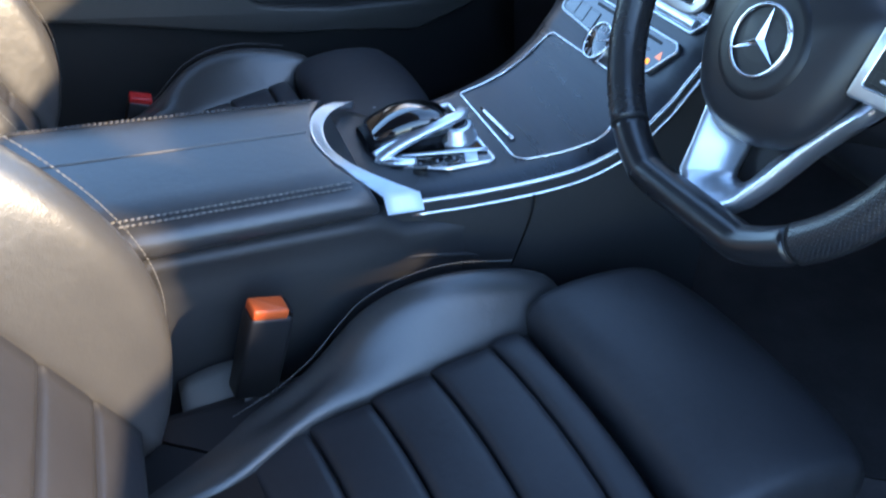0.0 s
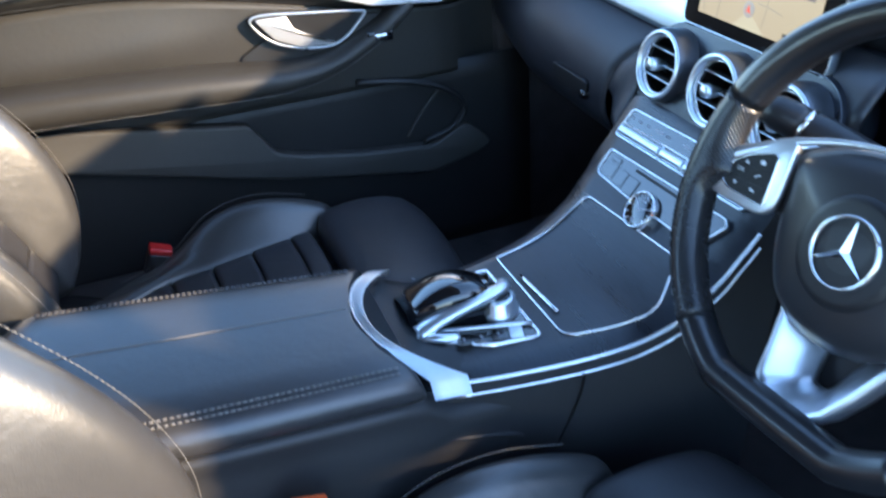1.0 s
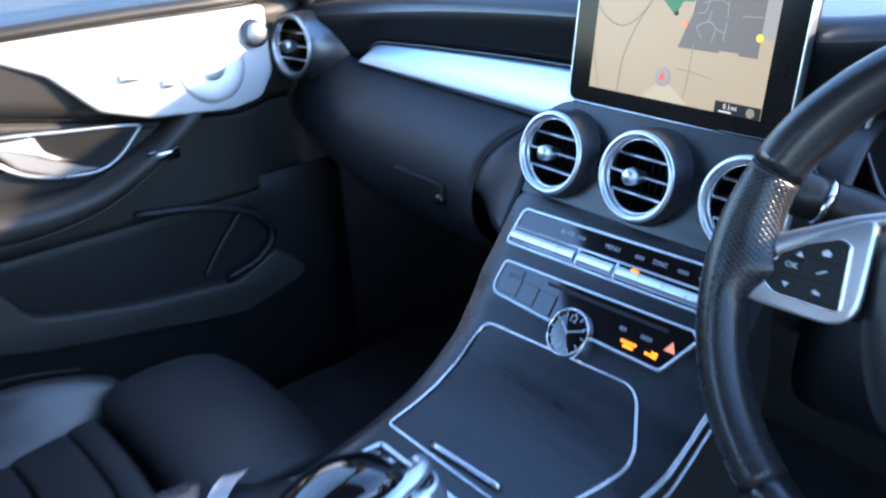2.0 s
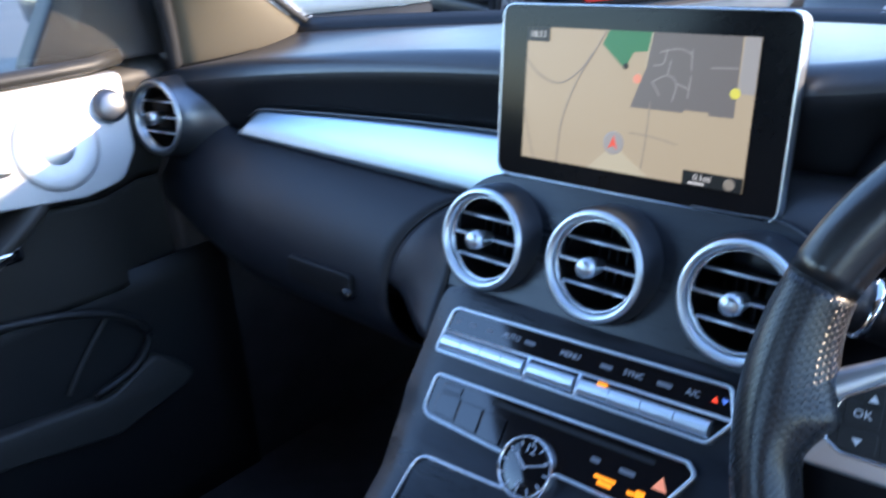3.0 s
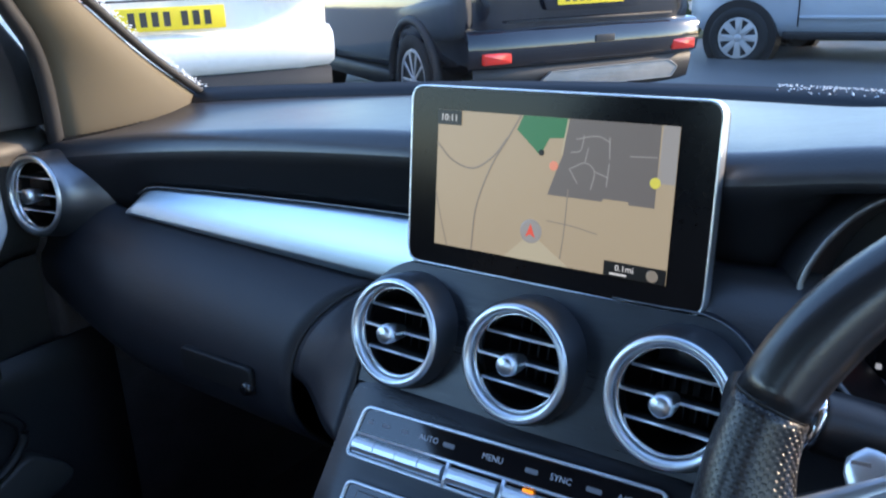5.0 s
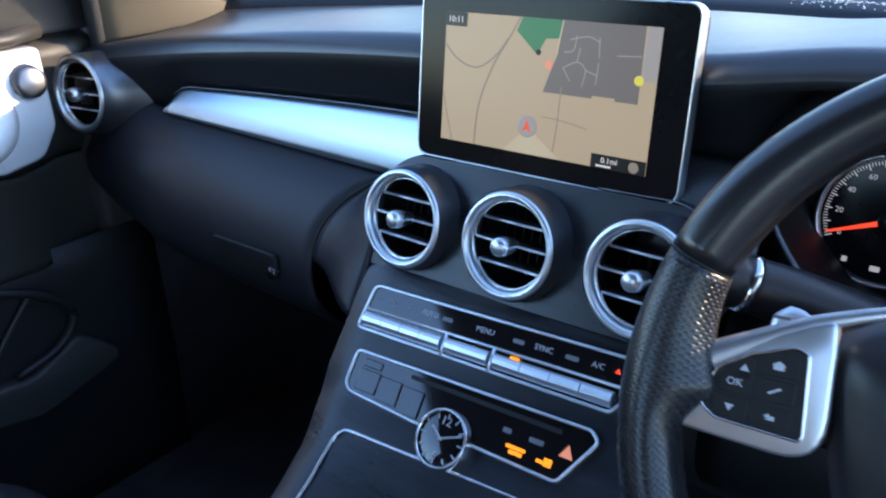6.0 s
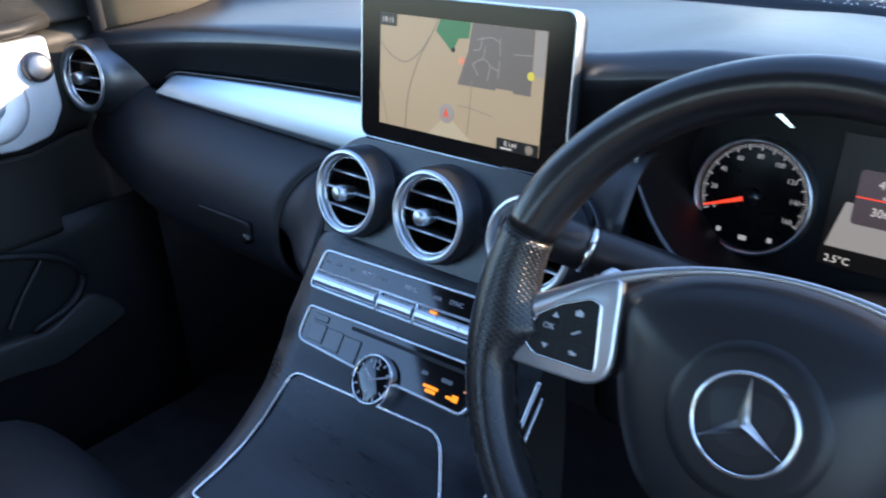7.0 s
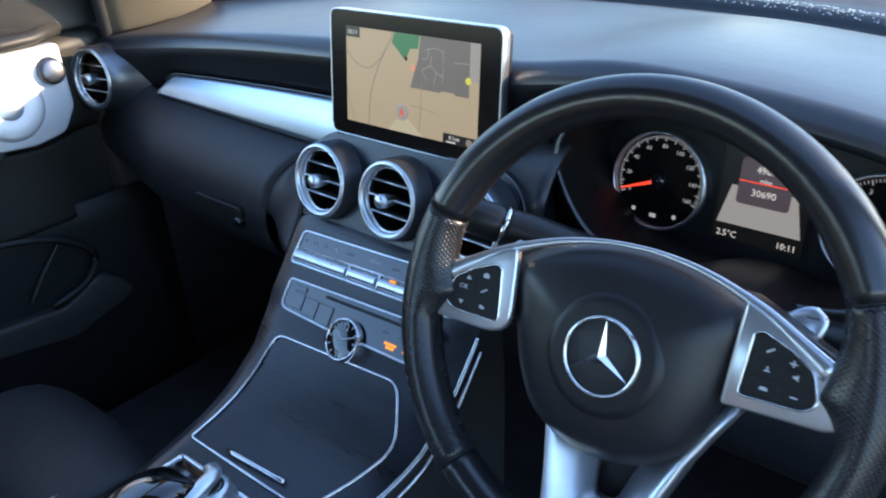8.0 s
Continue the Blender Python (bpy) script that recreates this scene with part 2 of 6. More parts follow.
def tube(path, radius, seg=10, closed=False, flat=1.0, up=(0, 0, 1), bm=None):
    """Sweep an ellipse: radius across, radius * flat along up. radius may be a list."""
    path = [Vector(p) for p in path]
    up = Vector(up)
    k = len(path)
    rings = []
    for i, p in enumerate(path):
        a = path[i - 1] if i or closed else p
        b = path[(i + 1) % k] if i + 1 < k or closed else p
        d = (b - a).normalized()
        side = d.cross(up)
        side = side.normalized() if side.length > 1e-5 else Vector((1, 0, 0))
        top = side.cross(d).normalized()
        r = radius[i] if isinstance(radius, (list, tuple)) else radius
        rings.append([p + side * (r * math.cos(w)) + top * (r * flat * math.sin(w)) for w in (2 * math.pi * j / seg for j in range(seg))])
    if closed:
        rings.append(rings[0])
        bm = loft(rings, cap=False, bm=bm)
        bmesh.ops.remove_doubles(bm, verts=bm.verts[:], dist=1e-6)
        return bm
    return loft(rings, bm=bm)


def lathe(profile, seg=40, m=None, bm=None, cap=False):
    """Turn (radius, height) points round local z."""
    rings = []
    for r, h in profile:
        ring = [Vector((r * math.cos(w), r * math.sin(w), h)) for w in (2 * math.pi * j / seg for j in range(seg))]
        rings.append([m @ v for v in ring] if m is not None else ring)
    bm = loft(rings, cap=cap, bm=bm)
    bmesh.ops.remove_doubles(bm, verts=bm.verts[:], dist=1e-6)
    return bm


def round_poly(pts, r, n=5):
    """A polygon with rounded corners; r is one radius or one a corner."""
    pts = [Vector((p[0], p[1])) for p in pts]
    out = []
    for i, p in enumerate(pts):
        a, b = (pts[i - 1] - p), (pts[(i + 1) % len(pts)] - p)
        rad = r[i] if isinstance(r, (list, tuple)) else r
        la, lb = a.length, b.length
        a, b = a.normalized(), b.normalized()
        ang = a.angle(b)
        d = min(rad / max(math.tan(ang / 2), 1e-3), la * 0.49, lb * 0.49)
        p1, p2 = p + a * d, p + b * d
        for s in range(n + 1):
            t = s / n
            out.append((p1 * (1 - t) ** 2 + p * 2 * t * (1 - t) + p2 * t * t)[:])
    return out


def slab(outline, z0, z1, edge=0.0, m=None, bm=None):
    """An outline in x, y from z0 to z1, its upper edge rounded by edge."""
    def ring(inset, z):
        k = len(outline)
        res = []
        for i in range(k):
            p, a, b = (Vector(outline[j % k]) for j in (i, i - 1, i + 1))
            d = (b - a)
            d = d.normalized() if d.length > 1e-9 else Vector((1, 0))
            nrm = Vector((-d.y, d.x)) * turn
            q = p + nrm * inset
            res.append(Vector((q.x, q.y, z)))
        return res
    area = sum(outline[i - 1][0] * outline[i][1] - outline[i][0] * outline[i - 1][1] for i in range(len(outline)))
    turn = 1 if area > 0 else -1
    rings = [ring(0, z0)]
    if edge:
        for s in range(4):
            w = s / 3 * math.pi / 2
            rings.append(ring(edge * (1 - math.cos(w)), z1 - edge + edge * math.sin(w)))
    else:
        rings.append(ring(0, z1))
    if m is not None:
        rings = [[m @ v for v in r] for r in rings]
    return loft(rings, bm=bm)


def frame_band(outline, width, z0, z1, m=None, bm=None):
    """A closed band along an outline, its inside set in by width."""
    k = len(outline)
    area = sum(outline[i - 1][0] * outline[i][1] - outline[i][0] * outline[i - 1][1] for i in range(k))
    turn = 1 if area > 0 else -1
    rings = []
    for inset, z in ((0, z0), (0, z1 - 0.0006), (width * 0.25, z1), (width * 0.75, z1), (width, z1 - 0.0006), (width, z0), (0, z0)):
        ring = []
        for i in range(k):
            p, a, b = (Vector(outline[j % k]) for j in (i, i - 1, i + 1))
            d = (b - a).normalized()
            q = p + Vector((-d.y, d.x)) * turn * inset
            v = Vector((q.x, q.y, z))
            ring.append(m @ v if m is not None else v)
        rings.append(ring)
    bm = loft(rings, cap=False, bm=bm)
    bmesh.ops.remove_doubles(bm, verts=bm.verts[:], dist=1e-6)
    return bm


def rect(w, h, cx=0.0, cy=0.0):
    return [(cx - w / 2, cy - h / 2), (cx + w / 2, cy - h / 2), (cx + w / 2, cy + h / 2), (cx - w / 2, cy + h / 2)]


def pill(w, h, r, cx=0.0, cy=0.0, n=5):
    return round_poly(rect(w, h, cx, cy), r, n)


def block(x0, x1, y0, y1, z0, z1, edge=0.004, m=None, bm=None):
    return slab(pill(x1 - x0, y1 - y0, edge, (x0 + x1) / 2, (y0 + y1) / 2, 3), z0, z1, edge, m, bm)


def cushion(w, l, h, crown, m, nx=10, ny=8, soft=0.25, bow=0.0, skew=0.0):
    """A soft pad of w by l, h thick, its top domed by crown; m places its base's middle, z up."""
    def top(u, v):
        fu, fv = (1 - abs(u) ** 6), (1 - abs(v) ** 6)
        return crown * (1 - u * u) * (1 - v * v) + h * (max(fu, 0) ** soft) * (max(fv, 0) ** soft)
    us = [-1 + 2 * i / nx for i in range(nx + 1)]
    us = [math.sin(u * math.pi / 2) for u in us]
    vs = [math.sin((-1 + 2 * i / ny) * math.pi / 2) for i in range(ny + 1)]
    bm = loft([[m @ Vector((u * w / 2, v * l / 2 + bow * (1 - u * u) + skew * u, top(u, v))) for v in vs] for u in us], closed=False)
    low = loft([[m @ Vector((u * w / 2, v * l / 2 + bow * (1 - u * u) + skew * u, -0.004)) for v in vs] for u in us], closed=False, bm=bm)
    return low


def stitches(path, step=0.006, size=0.0008, lift=(0, 0, 0.0006)):
    """A row of short threads along a path, as one mesh."""
    bm = bmesh.new()
    lift = Vector(lift)
    path = [Vector(p) for p in path]
    dist = 0.0
    for a, b in zip(path, path[1:]):
        d = b - a
        length = d.length
        if length < 1e-6:
            continue
        d /= length
        while dist < length:
            p = a + d * dist + lift
            tube([p - d * step * 0.43, p, p + d * step * 0.43], [size * 0.45, size * 0.75, size * 0.45], 5, bm=bm)
            dist += step
        dist -= length
    return bm


def lettering(name, words, size, mat, parent, m, label=""):
    """Flat letters of the built-in font, in the local axes of m."""
    cu = bpy.data.curves.new(name, "FONT")
    cu.body, cu.size, cu.align_x, cu.align_y = words, size, "CENTER", "CENTER"
    cu.extrude, cu.resolution_u = 0.00008, 2
    tmp = bpy.data.objects.new(name, cu)
    scene.collection.objects.link(tmp)
    me = bpy.data.meshes.new_from_object(tmp)
    bpy.data.objects.remove(tmp)
    bpy.data.curves.remove(cu)
    me.materials.clear()
    me.materials.append(M[mat])
    ob = new(name, me)
    ob.parent = parent
    ob.matrix_basis = m
    return tagged(ob, label)


def lift(x, y, z=0.0):
    return Matrix.Translation((x, y, z))


# ---- the car's shell and the ground ----
def frange(a, b, n):
    return [a + (b - a) * i / n for i in range(n + 1)]


def simple(name, bm, mat, label, category, kind="structure", smooth=True, **kw):
    ob = part(name, bm, mat, None, label, smooth, **kw)
    return tagged(ob, label, category, kind=kind)


simple("ground", sheet(lambda u, v: Vector((u, v, 0)), [-900, -60, -14, -7, -3, 0, 3, 8, 60, 900], [-900, -60, -10, -4, 0, 4, 8, 12, 60, 900], 0.1), "asphalt", "dark grey asphalt car park ground", "ground", smooth=False)


def screen_edge(x):
    """Where the windscreen meets the dashboard."""
    return 0.56 - 0.50 * x * x


simple("floor", block(-0.74, 0.74, -1.5, 0.55, 0.24, 0.28, 0.01), "carpet", "black carpeted car floor", "floor")
simple("bulkhead", block(-0.76, 0.76, 0.50, 0.54, 0.24, 0.90, 0.01), "carpet", "dark carpeted bulkhead behind the dashboard", "bulkhead")
# Unseen panels and cover, added so that no skylight leaks into the footwell.
for side in (-1, 1):
    simple("kick_panel_%d" % (1 if side < 0 else 2), block(min(side * 0.715, side * 0.76), max(side * 0.715, side * 0.76), 0.06, 0.54, 0.24, 0.90, 0.01), "carpet", "dark side panel added to close the footwell", "panel")
simple("footwell_light_cover", block(-0.74, 0.74, 0.10, 0.54, 0.70, 0.72, 0.005), "carpet", "dark unseen cover added under the dashboard against stray light", "panel")
simple("wall_rear", block(-0.78, 0.78, -1.62, -1.56, 0.2, 1.05, 0.02), "door_dark", "dark rear bulkhead of the car cabin", "wall")
simple("parcel_shelf", block(-0.78, 0.78, -2.1, -1.56, 0.98, 1.02, 0.01), "door_dark", "dark parcel shelf behind the cabin", "shelf")


def roof_point(u, v):
    x = u * 0.58
    y = -0.22 - 0.05 * u * u + (-1.15) * v
    return Vector((x, y, 1.325 - 0.045 * u * u - 0.04 * v * v))


simple("ceiling", sheet(roof_point, frange(-1, 1, 12), frange(0, 1, 8), 0.03), "headliner", "beige fabric headliner under the roof", "ceiling")


REAR_EDGE = [(0.110, 0.912), (0.090, 1.020), (0.052, 1.085), (-0.030, 1.170), (-0.250, 1.285)]
FRONT_EDGE = [(0.365, 0.928), (0.232, 1.015), (0.128, 1.095), (0.042, 1.158), (-0.205, 1.308)]


def pillar(side):
    """A windscreen pillar, broad at its foot, between its two edges."""
    rear, front = (smooth_path([(y, z, 0) for y, z in e], 4) for e in (REAR_EDGE, FRONT_EDGE))
    rings = []
    for i, (a, b) in enumerate(zip(rear, front)):
        t = i / (len(rear) - 1)
        x = side * (0.725 - 0.135 * t)
        ring = []
        for k in range(9):
            s = k / 8
            ring.append(Vector((x - side * 0.020 * math.sin(math.pi * s) ** 0.7, a.x + (b.x - a.x) * s, a.y + (b.y - a.y) * s)))
        for k in range(8, -1, -4):
            s = k / 8
            ring.append(Vector((x + side * 0.035, a.x + (b.x - a.x) * s, a.y + (b.y - a.y) * s)))
        rings.append(ring)
    return loft(rings)


for side in (-1, 1):
    k = 1 if side < 0 else 2
    simple("pillar_%d" % k, pillar(side), "headliner", "beige fabric-covered windscreen pillar", "pillar")
    front = [Vector((side * (0.722 - 0.135 * i / 16), p.x + 0.006, p.y + 0.004)) for i, p in enumerate(smooth_path([(y, z, 0) for y, z in FRONT_EDGE], 4))]
    simple("windscreen_seal_%d" % k, tube(front, 0.006, 8), "car_trim", "black rubber seal along the windscreen pillar", "seal")
    back = [Vector((side * (0.722 - 0.135 * i / 16), p.x - 0.008, p.y - 0.002)) for i, p in enumerate(smooth_path([(y, z, 0) for y, z in REAR_EDGE], 4))]
    simple("door_seal_%d" % k, tube(back, 0.010, 8), "car_trim", "black rubber door seal along the pillar", "seal")


def glass_point(u, v):
    x = u * (0.74 - 0.14 * v)
    y = screen_edge(x) + 0.03 - v * (0.77 - 0.36 * u * u)
    return Vector((x, y, 0.945 + v * 0.385 + 0.02 * math.sin(math.pi * v)))


ws = simple("windscreen", sheet(glass_point, frange(-1, 1, 16), frange(0, 1, 8), 0), "glass", "clear windscreen with damp edges", "windscreen")
ws.visible_shadow = False
simple("scuttle", sheet(lambda u, v: Vector((u * 0.75, screen_edge(u * 0.75) - 0.012 + v * 0.17, 0.950 + 0.024 * math.sin(math.pi * min(1, v * 2.2)) - 0.020 * v)), frange(-1, 1, 20), frange(0, 1, 6), 0.012), "black", "black scuttle panel below the windscreen", "scuttle")


def bonnet_point(u, v):
    x = u * 0.78
    return Vector((x, screen_edge(x) + 0.15 + 1.05 * v - 0.12 * u * u * v, 0.918 - 0.07 * v * v - 0.06 * u * u - 0.13 * v))


simple("bonnet", sheet(bonnet_point, frange(-1, 1, 16), frange(0, 1, 10), 0.02), "body_paint", "dark painted bonnet beyond the windscreen", "bonnet")
drops = bmesh.new()
rng = random.Random(4)
edge_line = smooth_path([(y, z, 0) for y, z in FRONT_EDGE], 4)
for i in range(1500):
    if i % 2:
        k = rng.random() ** 1.3 * 11.9
        a, b = edge_line[int(k)], edge_line[int(k) + 1]
        p = a + (b - a) * (k - int(k))
        p = Vector((-(0.722 - 0.135 * k / 16), p.x + 0.010 + abs(rng.gauss(0, 0.004)), p.y + 0.007 + abs(rng.gauss(0, 0.003))))
        r = rng.uniform(0.0005, 0.0014)
    else:
        x = rng.uniform(0.02, 0.74)
        v = rng.uniform(0.10, 0.30)
        p = Vector((x, screen_edge(x) - 0.012 + v * 0.17, 0.950 + 0.024 * math.sin(math.pi * min(1, v * 2.2)) - 0.020 * v + 0.0008))
        r = rng.uniform(0.0004, 0.0013)
    bmesh.ops.create_icosphere(drops, subdivisions=1, radius=r, matrix=Matrix.Translation(p) @ Matrix.Diagonal((1.3, 1, 0.7, 1)))
simple("frost_specks", drops, "frost", "melting frost and water drops on the windscreen's edge", "frost", kind="stuff")


# ---- dashboard ----
def hump(x):
    return math.exp(-((x - 0.34) / 0.19) ** 4)


def pad_edge(x):
    """Height of the dashboard's upper edge."""
    return 0.991 - 0.062 * (abs(x) / 0.72) ** 1.8 + 0.026 * hump(x)


def trim_top(x):
    return 0.9145 - 0.019 * max(0.0, (-x - 0.12) / 0.42) ** 1.5


def trim_low(x):
    return 0.853 + 0.012 * max(0.0, (-x - 0.15) / 0.40)


def upper_pad(u, v):
    x = u
    ye, ze = screen_edge(x), pad_edge(x)
    if v <= 1:
        y = ye + (0.096 - ye) * v
        return Vector((x, y, 0.952 + (ze - 0.952) * (1 - (1 - v) ** 2.2)))
    if v <= 2:
        a = (v - 1) * math.pi / 2
        return Vector((x, 0.096 - 0.024 * math.sin(a), ze - 0.024 + 0.024 * math.cos(a)))
    k = v - 2
    h = min(1.0, max(0.0, (0.205 - abs(x - 0.365)) / 0.035))
    side = min(1.0, max(0.0, (-x - 0.525) / 0.035))
    low = trim_top(x) - 0.004 - (trim_top(x) - trim_low(x) + 0.002) * side * side * (3 - 2 * side)
    return Vector((x, 0.072 + (0.008 + 0.018 * (1 - h)) * k + 0.17 * h * k, ze - 0.024 - (1 - h) * (ze - 0.024 - low) * k - 0.002 * h * k))


dash = thing("dashboard", (0, 0.1, 0.55), "dark soft-touch dashboard with aluminium trim strip", "dashboard")
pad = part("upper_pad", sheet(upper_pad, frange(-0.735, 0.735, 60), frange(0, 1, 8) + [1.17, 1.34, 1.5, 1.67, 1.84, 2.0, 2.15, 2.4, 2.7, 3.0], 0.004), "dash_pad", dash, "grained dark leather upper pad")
pad.data.materials.append(M["pad_face_shaded"])
# Steep front faces take the shaded copy; the top keeps dash_pad.
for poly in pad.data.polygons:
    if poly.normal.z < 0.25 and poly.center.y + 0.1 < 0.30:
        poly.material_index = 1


PANEL = [(0.080, 0.0), (0.064, -0.010), (0.046, -0.028), (0.030, -0.052), (0.019, -0.080), (0.014, -0.110), (0.020, -0.142), (0.052, -0.178), (0.12, -0.22), (0.26, -0.27)]
PANEL_CURVE = smooth_path([(y, z, 0) for y, z in PANEL], 6)


def lower_panel(u, v):
    """The lower panel's gently bulging front, from the trim strip to the footwell."""
    f = v / 9 * (len(PANEL_CURVE) - 1)
    k = min(int(f), len(PANEL_CURVE) - 2)
    p = PANEL_CURVE[k] + (PANEL_CURVE[k + 1] - PANEL_CURVE[k]) * (f - k)
    end = max(0.0, (-u - 0.50) / 0.24)
    return Vector((u, p.x + 0.045 * end ** 1.3, trim_low(u) + p.y * (1 - 0.12 * end)))


def seam_x(v):
    """The seam between the glove box and the stack's flank slants down to the left, then turns back."""
    t = min(1.0, v / 4.0)
    return -0.176 - 0.066 * math.sin(t * math.pi / 2) ** 1.2 + 0.030 * max(0.0, v - 5.0) ** 1.4 / 5


def wood_edge_y(z):
    """Depth of the stack's left edge at a height."""
    if z > 0.800:
        return -0.002 + (z - 0.800) * 0.45
    rows = [(0.800, -0.002), (0.792, -0.0065), (0.756, -0.0315), (0.7285, -0.054), (0.6975, -0.084), (0.66, -0.12)]
    for (z0, y0), (z1, y1) in zip(rows, rows[1:]):
        if z >= z1:
            return y0 + (y1 - y0) * (z0 - z) / (z0 - z1)
    return rows[-1][1]


def stack_flank(u, v):
    """The flank that leads from the glove box seam into the stack's edge."""
    reach = 4.2 + 0.5 * u
    a = lower_panel(seam_x(v * reach) + 0.0040, v * reach)
    b = Vector((-0.146, wood_edge_y(a.z) + 0.005, a.z))
    t = u * u * (3 - 2 * u)
    return Vector((a.x + (b.x - a.x) * u, a.y + (b.y - a.y) * t, a.z))


part("lower_panel", sheet(lambda u, v: lower_panel(-0.735 + (seam_x(v) + 0.735) * u, v), frange(0, 1, 30), frange(0, 9, 45), 0.004), "dash_lower", dash, "dark soft glove box panel")
part("stack_flank", sheet(stack_flank, frange(0, 1, 12), frange(0, 1, 20), 0.004), "dash_lower", dash, "dark flank beside the centre stack")
part("flank_seam", tube([lower_panel(seam_x(v) + 0.0014, v) + Vector((0, 0.0012, 0)) for v in frange(0, 4.2, 24)], 0.0018, 6), "vent_black", dash)
part("driver_knee_panel", sheet(lambda u, v: lower_panel(u, v) + Vector((0, 0.055, -0.055)), frange(0.145, 0.735, 24), frange(0, 9, 30), 0.004), "dash_lower", dash)
part("glove_box_handle", slab(pill(0.105, 0.030, 0.008), 0, 0.006, 0.002, face_frame((-0.340, 0.0150, 0.750), -1)), "vent_black", dash, "recessed glossy black pull handle")
part("lock_barrel", lathe([(0, 0.009), (0.006, 0.009), (0.007, 0.007), (0.007, 0)], 16, face_frame((-0.294, 0.0140, 0.744), -1)), "gloss", dash)


def trim_point(u, v):
    x = -0.553 + u * 0.648
    grow = math.sqrt(max(0.0, 1 - (1 - min(1.0, u * 0.648 / 0.042)) ** 2))
    lo, hi = trim_low(x) + 0.001, trim_low(x) + (trim_top(x) - trim_low(x) - 0.001) * grow
    return Vector((x + 0.018 * v * (1 - grow), 0.076 - 0.008 * math.sin(math.pi * (0.15 + 0.6 * v)) + 0.022 * v * grow, lo + (hi - lo) * v))


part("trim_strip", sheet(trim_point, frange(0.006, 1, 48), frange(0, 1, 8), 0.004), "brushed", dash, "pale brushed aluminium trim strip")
part("trim_lip", tube([trim_point(u, 1.0) + Vector((0, -0.003, 0.0015)) for u in frange(0.02, 1, 40)], 0.0009, 6), "dark_satin", dash)
part("driver_shelf", sheet(lambda u, v: Vector((0.096 + u * 0.084, 0.092 - 0.060 * v, 0.9185 - 0.012 * v - 0.050 * v ** 2.4 + 0.002 * u)), frange(0, 1, 6), frange(0, 1, 6), 0.004), "dash_pad", dash)
# Black block added behind the shelf to stop light leaking beside the binnacle.
part("shelf_light_stop", block(0.085, 0.172, 0.125, 0.135, 0.78, 0.95, 0.002), "vent_black", dash)
grille = bmesh.new()
for i in range(14):
    t = i / 13
    c = Vector((-0.700 - 0.004 * t, 0.105 + 0.105 * t, 0))
    back = screen_edge(c.x)
    c.z = upper_pad(c.x, (back - c.y) / (back - 0.096)).z + 0.0008
    block(-0.010, 0.010, -0.0028, 0.0028, -0.002, 0.0012, 0.001, Matrix.Translation(c) @ pose(0, 0, 0, 0, 0, 12), grille)
part("demister_grille", grille, "vent_black", dash, "black slotted demister grille", kind="stuff")

# ---- centre stack and console ----
stack = thing("centre_console", (0, -0.2, 0.28), "dark open-pore wood centre console with chrome lines", "console")
SPINE = [(0.0026, 0.8006), (-0.0020, 0.7960), (-0.0072, 0.7895), (-0.0175, 0.7755), (-0.0315, 0.7560), (-0.0415, 0.7435), (-0.0540, 0.7285), (-0.0690, 0.7105), (-0.084, 0.6975), (-0.100, 0.6835), (-0.128, 0.664), (-0.165, 0.648), (-0.205, 0.640), (-0.250, 0.636), (-0.300, 0.634), (-0.360, 0.634), (-0.430, 0.634)]
SPINE = [(p.x, p.y) for p in smooth_path([(y, z, 0) for y, z in SPINE], 4)]


def console_width(y):
    """Half width of the console's top."""
    if y > -0.02:
        return 0.150
    if y > -0.12:
        return 0.150 - 0.004 * (-0.02 - y) / 0.10
    return 0.146 - 0.050 * min(1.0, (-0.12 - y) / 0.26)


def left_width(y):
    """Half width of the console's top on the passenger's side."""
    if y > -0.055:
        return 0.147
    return max(0.147 - 0.016 * (-0.055 - y) / 0.055, console_width(y) * 0.90)


def spine_z(y):
    for (y0, z0), (y1, z1) in zip(SPINE, SPINE[1:]):
        if y1 <= y <= y0:
            return z0 + (z1 - z0) * (y - y0) / (y1 - y0 - 1e-9)
    return SPINE[-1][1]


def console_top(i, u):
    y, z = SPINE[i]
    return Vector((u * (console_width(y) if u > 0 else left_width(y)), y, z - 0.007 * max(0.0, abs(u) - 0.86) / 0.14))


body = part("veneer_panel", loft([[console_top(i, u) for u in frange(-1, 1, 24)] for i in range(len(SPINE))], closed=False), "wood", stack, "dark open-pore ash veneer")
for side in (-1, 1):
    def flank(i, v, side=side):
        y, z = SPINE[i]
        w = console_width(y)
        fall = z - 0.007 - (z - 0.007 - 0.30) * v
        out = 0.006 * math.sin(min(1.0, v * 5) * math.pi / 2) - 0.022 * max(0, v - 0.25)
        return Vector((side * ((w if side > 0 else left_width(y)) + out), y - (0.02 * v if y < -0.1 else 0.0), fall))
    part("side_panel", loft([[flank(i, v) for v in (0, 0.02, 0.05, 0.1, 0.18, 0.3, 0.5, 1)] for i in range(0, len(SPINE), 2)], closed=False), "console_side", stack)
    for off, drop, r in ((0.0025, 0.002, 0.0026), (0.005, 0.017, 0.0024)):
        if side < 0:
            continue
        line = [Vector((console_width(y) + off, y, z - drop - 0.002)) for y, z in SPINE if -0.375 < y < -0.03]
        part("chrome_line", tube(line, r, 8, flat=1.1), "chrome", stack)
part("panel_joint", tube(smooth_path([(0.136, -0.224, 0.622), (0.137, -0.228, 0.60), (0.132, -0.236, 0.565), (0.126, -0.25, 0.52)], 6), 0.0014, 6), "vent_black", stack)

